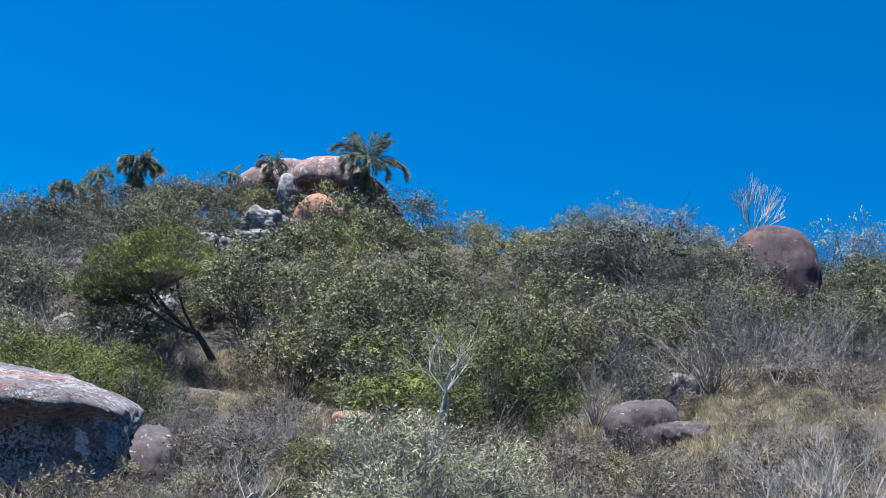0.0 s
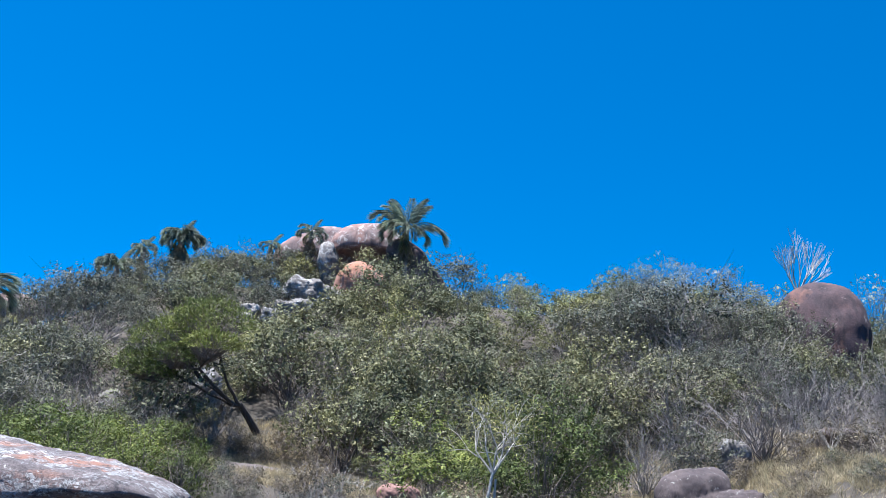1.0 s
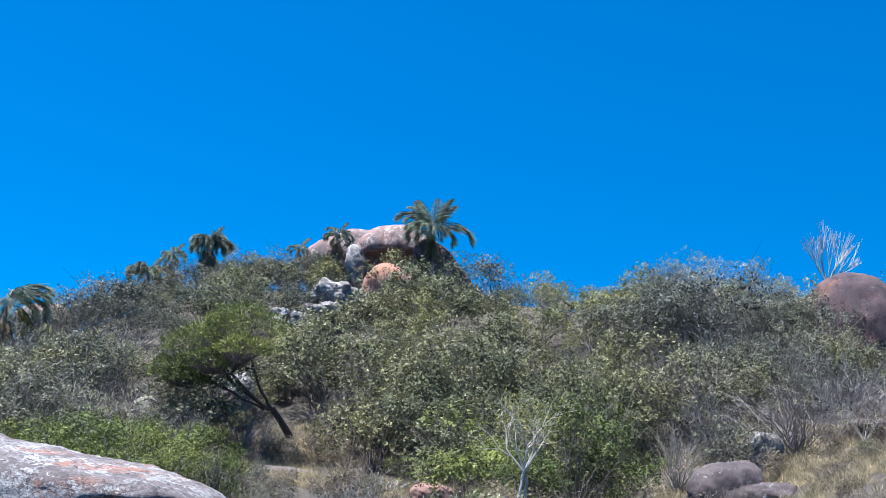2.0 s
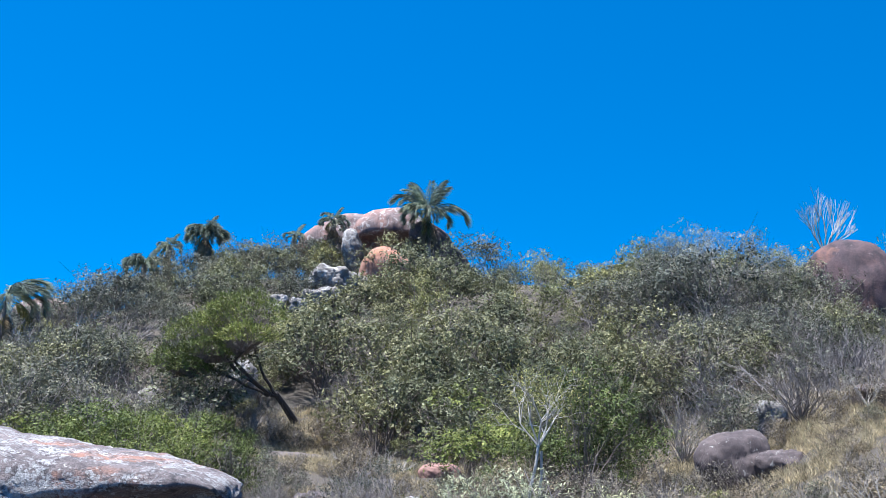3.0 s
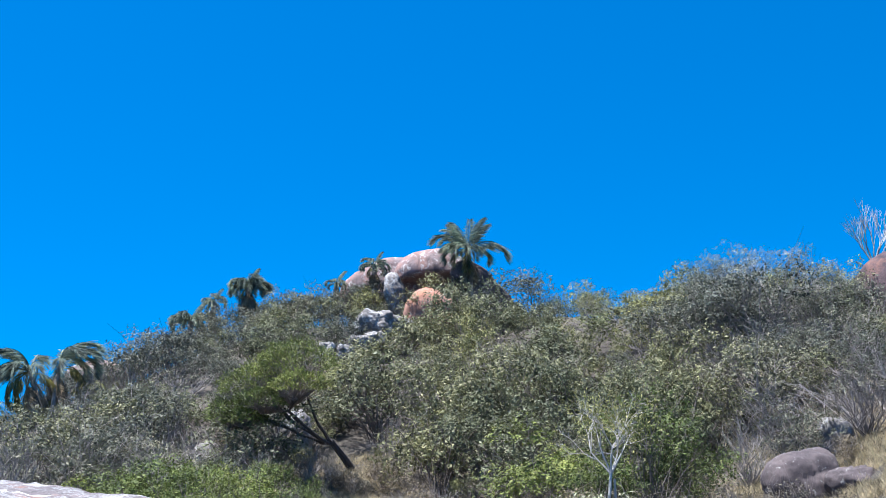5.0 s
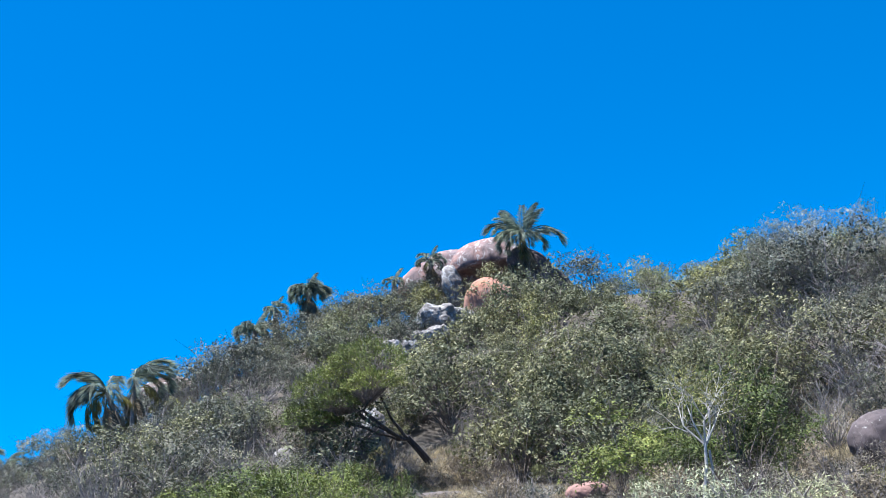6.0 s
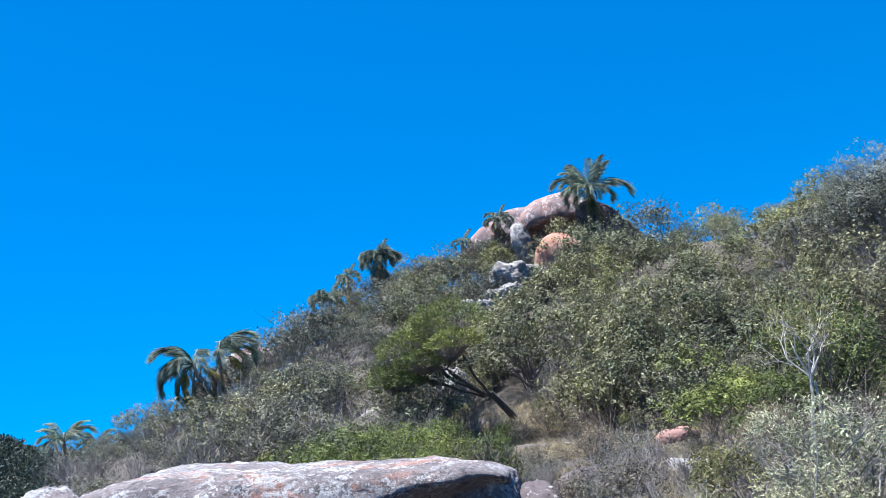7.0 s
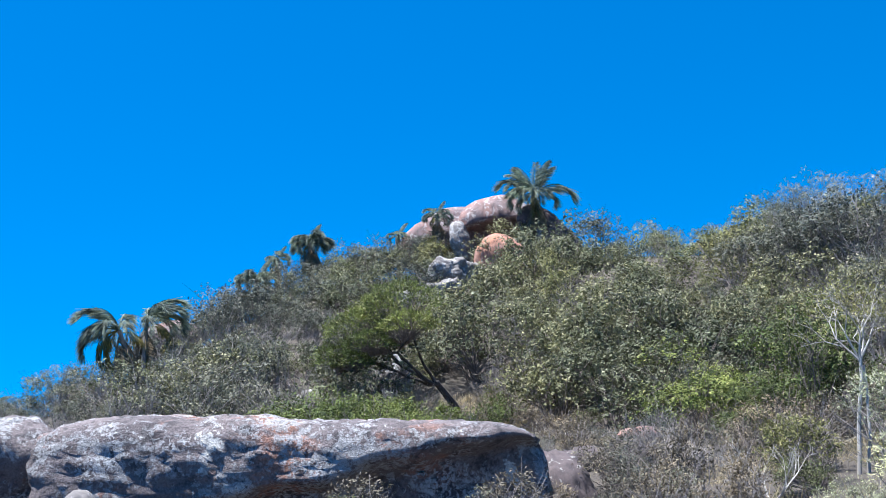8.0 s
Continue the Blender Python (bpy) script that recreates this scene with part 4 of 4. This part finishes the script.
palm_at((-18.5, 33.2, 5.2), 2.0, 2, "feather palm with arching fronds and dry skirt", (-18.0, 33.5), dries=5, radius=0.085,
        spread=[("arch", 3.58, 1.25, 1.85), ("arch", 3.3, 0.6, 1.75), ("arch", 4.0, 0.75, 1.6), ("gold", 3.7, -0.2, 1.85), ("hang", 4.6, 0.9, 1.6), ("arch", 1.6, 1.2, 1.6), ("gold", 3.2, -0.4, 1.8), ("hang", 2.4, 0.7, 1.7), ("arch", 3.4, 0.35, 1.9), ("hang", 5.4, 0.8, 1.5), ("arch", 3.9, 1.3, 1.8)])
palm_at((-17.85, 34.0, 5.4), 1.9, 3, "feather palm leaning beside its twin on the slope", (-17.95, 33.7), dries=5, radius=0.085,
        spread=[("arch", 0.43, 1.35, 1.85), ("arch", 0.8, 1.2, 1.75), ("arch", 0.05, 1.1, 1.65), ("hang", 0.43, 0.9, 1.8), ("gold", 0.3, 0.1, 1.5), ("hang", 5.2, 0.8, 1.6), ("arch", 1.8, 1.3, 1.5), ("hang", 1.2, 0.8, 1.6), ("arch", 5.6, 1.2, 1.7)])
palm_at((-15.95, 50.5, 10.35), 1.45, 4, "bushy palm with a thick dry skirt on the skyline", greens=30, dries=26, mop=True)
palm_at((-17.35, 49.0, 9.45), 0.95, 5, "small palm on the skyline", greens=13, dries=8, mop=True)
palm_at((-18.1, 47.8, 8.35), 1.3, 6, "small drooping palm on the skyline", greens=20, dries=12, mop=True)
palm_at((-9.15, 50.0, 11.15), 1.0, 7, "small palm with dry skirt against the back boulder", greens=14, dries=20, mop=True)
palm_at((-11.5, 51.6, 10.55), 0.8, 8, "small palm at the edge of the back boulder", greens=12, dries=5, mop=True)
palm_at((-36.1, 50.7, 3.2), 1.9, 9, "feather palm standing alone on the lower slope", greens=11, dries=4)
palm_at((-35.0, 52.2, 2.7), 1.5, 10, "feather palm half sunk in shrubs on the lower slope", greens=10, dries=4)


# ---------------------------------------------------------------- single trees
def leaf_tufts(rng, soup, tips, per, spread, length, width, up=0.4):
    c = np.repeat(np.array(tips), per, axis=0)
    n = len(c)
    off = rng.normal(size=(n, 3)) * spread
    way = off / spread + unit(rng, n) * 0.6 + np.array([0, 0, up])
    s = length * rng.uniform(0.6, 1.3, n)
    soup.leaves(c + off, way, unit(rng, n), s, s * width)


def leaning_tree():
    rng = np.random.default_rng(31)
    bx, by = -6.5, 30.6
    root = new("leaning_tree")
    root.location = (bx, by, hz(bx, by) - 0.1)
    fork = np.array([-0.55, -0.7, 0.95])
    trunk = Soup()
    trunk.tube(bend(rng, (0, 0, 0), fork, 7, 0.03), np.linspace(0.13, 0.09, 7), 8)
    part("trunk", trunk.data(), M_BARK_DARK, root)
    # flat layered pads of fine upright shoots over bare grey twigs: centre, half sizes
    pads = [((-1.2, -2.4, 3.05), (1.15, 1.2, 0.85)), ((-2.5, -2.4, 2.4), (0.95, 1.0, 0.75)), ((-3.15, -2.6, 1.65), (0.6, 0.8, 0.65)), ((-0.9, -3.4, 2.4), (0.85, 0.8, 0.55)), ((-2.0, -3.3, 2.0), (0.7, 0.7, 0.5)), ((-1.9, -2.2, 2.85), (0.8, 0.9, 0.75)), ((-2.55, -3.0, 1.55), (0.6, 0.6, 0.42))]
    mains = []
    for to in [(-0.95, -2.1, 2.3), (-1.65, -2.3, 2.0), (-2.2, -2.5, 1.65), (-1.3, -2.8, 1.9)]:
        limb = Soup()
        way = bend(rng, fork * 0.93, to, 7, 0.10)
        way[1:-1, 2] -= 0.10
        limb.tube(way, np.linspace(0.058, 0.028, 7), 6)
        part("limb", limb.data(), M_BARK_DARK, root)
        mains.append(way)
    for c, r in pads:
        c, r = np.array(c), np.array(r)
        limb, twigs = Soup(), Soup()
        near = min(mains, key=lambda m: np.linalg.norm(m[-1] - c))
        low = c - (0, 0, r[2] * 0.45)
        limb.tube(np.vstack([bend(rng, near[4], near[-1], 3, 0.05), bend(rng, near[-1], low, 4, 0.12)[1:]]), np.linspace(0.04, 0.02, 6), 5)
        part("limb", limb.data(), M_BARK_DARK, root)
        for _ in range(130):
            d = unit(rng, 1)[0]
            d[2] = abs(d[2]) * 0.9
            end = c + d * r * rng.uniform(0.8, 0.97)
            start = near[-1] + (low - near[-1]) * rng.uniform(0.2, 1.0)
            twigs.tube(bend(rng, start, end, 4, 0.13), (0.013, 0.009, 0.006, 0.003), 3)
        part("branchwork", twigs.data(), M_TWIG_BROWN, root)
        n = int(3000 * r[0])
        d = unit(rng, n)
        d[:, 2] = np.where(d[:, 2] < -0.02, -d[:, 2], d[:, 2])
        lump = np.array([noise.noise(Vector(v) * 3.2 + Vector(c)) for v in d])
        base = c + d * r * (0.72 + 0.32 * rng.uniform(0, 1, n) ** 0.7 + 0.34 * lump)[:, None]
        soup = Soup()
        way = d * 0.6 + unit(rng, n) * 0.9 + np.array([-0.1, 0, 0.4])
        ln = 0.10 * rng.uniform(0.5, 1.4, n)
        soup.flakes(base, way, unit(rng, n), ln, ln * 0.3)
        part("foliage", soup.data(), M_LEAF_FEATHER, root)
    tagged(root, "dark-trunked leaning tree with a flat feathery green crown", "tree")


def white_tree():
    rng = np.random.default_rng(33)
    bx, by = 0.13, 12.1
    z0 = hz(bx, by) - 0.05
    root = new("pale_barked_tree")
    root.location = (bx, by, z0)
    fz = 2.42 - z0
    a = Soup()
    a.tube(bend(rng, (-0.09, 0, 0), (0.08, 0.1, fz), 6, 0.09), np.linspace(0.024, 0.018, 6), 6)
    part("trunk", a.data(), M_TWIG_WHITE, root)
    a = Soup()
    a.tube(bend(rng, (0.03, 0.05, 0), (0.10, 0.1, fz), 6, 0.12), np.linspace(0.018, 0.014, 6), 6)
    part("trunk", a.data(), M_TWIG_WHITE, root)
    tips = []
    for w, ln in [((-0.6, 0.0, 0.7), 0.34), ((-0.3, 0.1, 0.9), 0.34), ((0.4, 0, 0.7), 0.27), ((0.1, -0.2, 1), 0.32), ((0.3, 0.3, 0.8), 0.27)]:
        limb = Soup()
        ramify(rng, limb, (0.1, 0.1, fz), w, ln, 0.015, 4, 0.85, (2, 3), 0.1, 4, tips, 0.74)
        part("limb", limb.data(), M_TWIG_WHITE, root)
    soup = Soup()
    leaf_tufts(rng, soup, tips, 8, 0.08, 0.05, 0.28)
    part("foliage", soup.data(), M_LEAF_YELLOW, root)
    tagged(root, "small pale-barked tree with bare forked branches and sparse yellowish leaves", "tree")


def bare_tree(name, base, start, limbs, seed, mat, label, depth=4, radius=0.03, spread=0.38, shrink=0.74, cat="tree"):
    rng = np.random.default_rng(seed)
    root = new(name)
    root.location = base
    t = Soup()
    t.tube(bend(rng, (0, 0, 0), start, 5, 0.03), np.linspace(radius * 1.5, radius * 1.1, 5), 6)
    part("trunk", t.data(), mat, root)
    for w, ln in limbs:
        s = Soup()
        ramify(rng, s, start, w, ln, radius, depth, spread, (2, 3), 0.2, 4, None, shrink)
        part("limb", s.data(), mat, root)
    tagged(root, label, cat)
    return root


leaning_tree()
white_tree()
bare_tree("dead_tree", (11.35, 36.6, 6.2), (0, 0, 2.1), [((-0.6, 0, 1), 0.62), ((-0.25, 0.1, 1), 0.7), ((0.1, 0, 1), 0.66), ((0.45, 0, 1), 0.62), ((0.75, 0.1, 0.8), 0.6), ((0.95, 0.2, 0.8), 0.62), ((-0.45, 0.2, 1), 0.6), ((0.3, -0.2, 1), 0.6)], 41, M_TWIG_WHITE, "dead bleached tree standing behind the brown boulder", 5, 0.036, 0.34)
for i, (x, y, s) in enumerate([(3.25, 8.0, 1.9), (3.75, 8.2, 2.1), (4.1, 9.0, 2.0), (3.5, 8.9, 1.8), (-1.5, 9.0, 0.9)]):
    limbs = [((math.cos(a), math.sin(a), 0.95), 0.24 * s) for a in np.arange(5) * 1.3 + i]
    bare_tree("dead_shrub", (x, y, hz(x, y) - 0.05), (0, 0, 0.12), limbs, 50 + i, M_TWIG_WHITE, "leafless bleached shrub in low scrub", 4, 0.010, 0.7, 0.76, "shrub")
for i, (x, y, s) in enumerate([(8.4, 24.2, 1.0), (7.9, 25.0, 0.9), (9.3, 23.6, 1.0), (10.0, 24.4, 0.9)]):
    limbs = [((math.cos(a), math.sin(a), 1.3), 0.27 * s) for a in np.arange(6) * 1.05 + i]
    bare_tree("dead_shrub", (x, y, hz(x, y) - 0.05), (0, 0, 0.2), limbs, 60 + i, M_TWIG_WHITE, "leafless bleached shrub on the dry bank", 4, 0.009, 0.5, 0.74, "shrub")


for i, (x, y, s) in enumerate([(-3.3, 25.2, 0.9), (-2.7, 24.6, 0.7), (-4.2, 25.6, 0.8)]):
    limbs = [((math.cos(a), math.sin(a), 0.35), 0.26 * s) for a in np.arange(7) * 0.9 + i]
    bare_tree("dead_shrub", (x, y, hz(x, y) - 0.03), (0, 0, 0.1), limbs, 80 + i, M_TWIG_WHITE, "collapsed bleached shrub lying in the clearing", 3, 0.014, 0.7, 0.78, "shrub")


def lone_twig():
    root = new("dry_twig")
    x, y = -0.53, 6.55
    root.location = (x, y, hz(x, y) - 0.03)
    soup = Soup()
    soup.tube([(-0.06, 0, 0), (-0.05, 0, 0.35), (0.0, 0.0, 0.62), (0.06, -0.02, 0.85), (0.07, -0.03, 1.02)], (0.004, 0.004, 0.0035, 0.003, 0.002), 5)
    part("stalk", soup.data(), M_TWIG_WHITE, root)
    tagged(root, "single dry bent twig standing in low scrub", "twig")


lone_twig()


# ---------------------------------------------------------------- grass
def dry_grass():
    rng = np.random.default_rng(71)
    soup = Soup()
    tufts = []
    while len(tufts) < 4200:
        x, y = rng.uniform(-9, 11), rng.uniform(9, 31)
        if abs(x) > 2 + 0.44 * y:
            continue
        d = noise.noise(Vector((x * 0.4, y * 0.4, 5.0)))
        rich = (x > 2.2 and y > 15) or open_at(x, y)
        if d < (-0.45 if rich else 0.12):
            continue
        if -13.5 < x < -2.6 and 9.5 < y < max(13.8, 13.2 - 1.06 * (x + 3.6)):
            continue
        if ((x + 1.6) / 0.8) ** 2 + ((y - 22.8) / 1.2) ** 2 < 1 or ((x - 5.0) / 1.3) ** 2 + ((y - 21.3) / 1.5) ** 2 < 1:
            continue
        tufts.append((x, y))
    while len(tufts) < 7000:
        x, y = rng.uniform(3.0, 9.5), rng.uniform(18.5, 26.5)
        if noise.noise(Vector((x * 0.7, y * 0.7, 8.0))) > -0.1:
            tufts.append((x, y))
    while len(tufts) < 8600:
        x, y = rng.uniform(-9.5, 2.5), rng.uniform(23.5, 31.5)
        if open_at(x, y) and noise.noise(Vector((x * 0.7, y * 0.7, 4.0))) > -0.2:
            tufts.append((x, y))
    T = np.array(tufts)
    Z = height(T[:, 0], T[:, 1])
    per = 12
    base = np.repeat(np.column_stack([T, Z - 0.02]), per, axis=0)
    n = len(base)
    base[:, :2] += rng.normal(size=(n, 2)) * 0.06
    way = np.column_stack([rng.normal(size=(n, 2)) * 0.75, np.ones(n)])
    soup.leaves(base, way, unit(rng, n), rng.uniform(0.08, 0.34, n), rng.uniform(0.008, 0.016, n))
    ob = part("dry_grass", soup.data(), M_GRASS, None)
    tagged(ob, "straw-coloured dry grass in tufts over the clearing", "grass", kind="stuff")


dry_grass()


# ---------------------------------------------------------------- far woods
def far_woods():
    """Tree crowns on the distant ridge beyond the valley."""
    rng = np.random.default_rng(81)
    n = 2400
    y = rng.uniform(110, 215, n)
    x = -3.1 - y * rng.uniform(0.56, 0.84, n)
    z = height(x, y)
    soup = Soup()
    for i in range(n):
        k = 26
        d = unit(rng, k)
        d[:, 2] = np.abs(d[:, 2])
        r = rng.uniform(0.9, 2.2)
        base = np.array([x[i], y[i], z[i] + 0.8]) + d * r * np.array([1, 1, 1.1])
        soup.leaves(base, d + unit(rng, k) * 0.8, unit(rng, k), rng.uniform(0.5, 1.1, k), rng.uniform(0.35, 0.7, k))
    ob = part("far_woods", soup.data(), M_LEAF_FAR, None)
    tagged(ob, "dark green wooded ridge across the valley", "woods", kind="stuff")


far_woods()
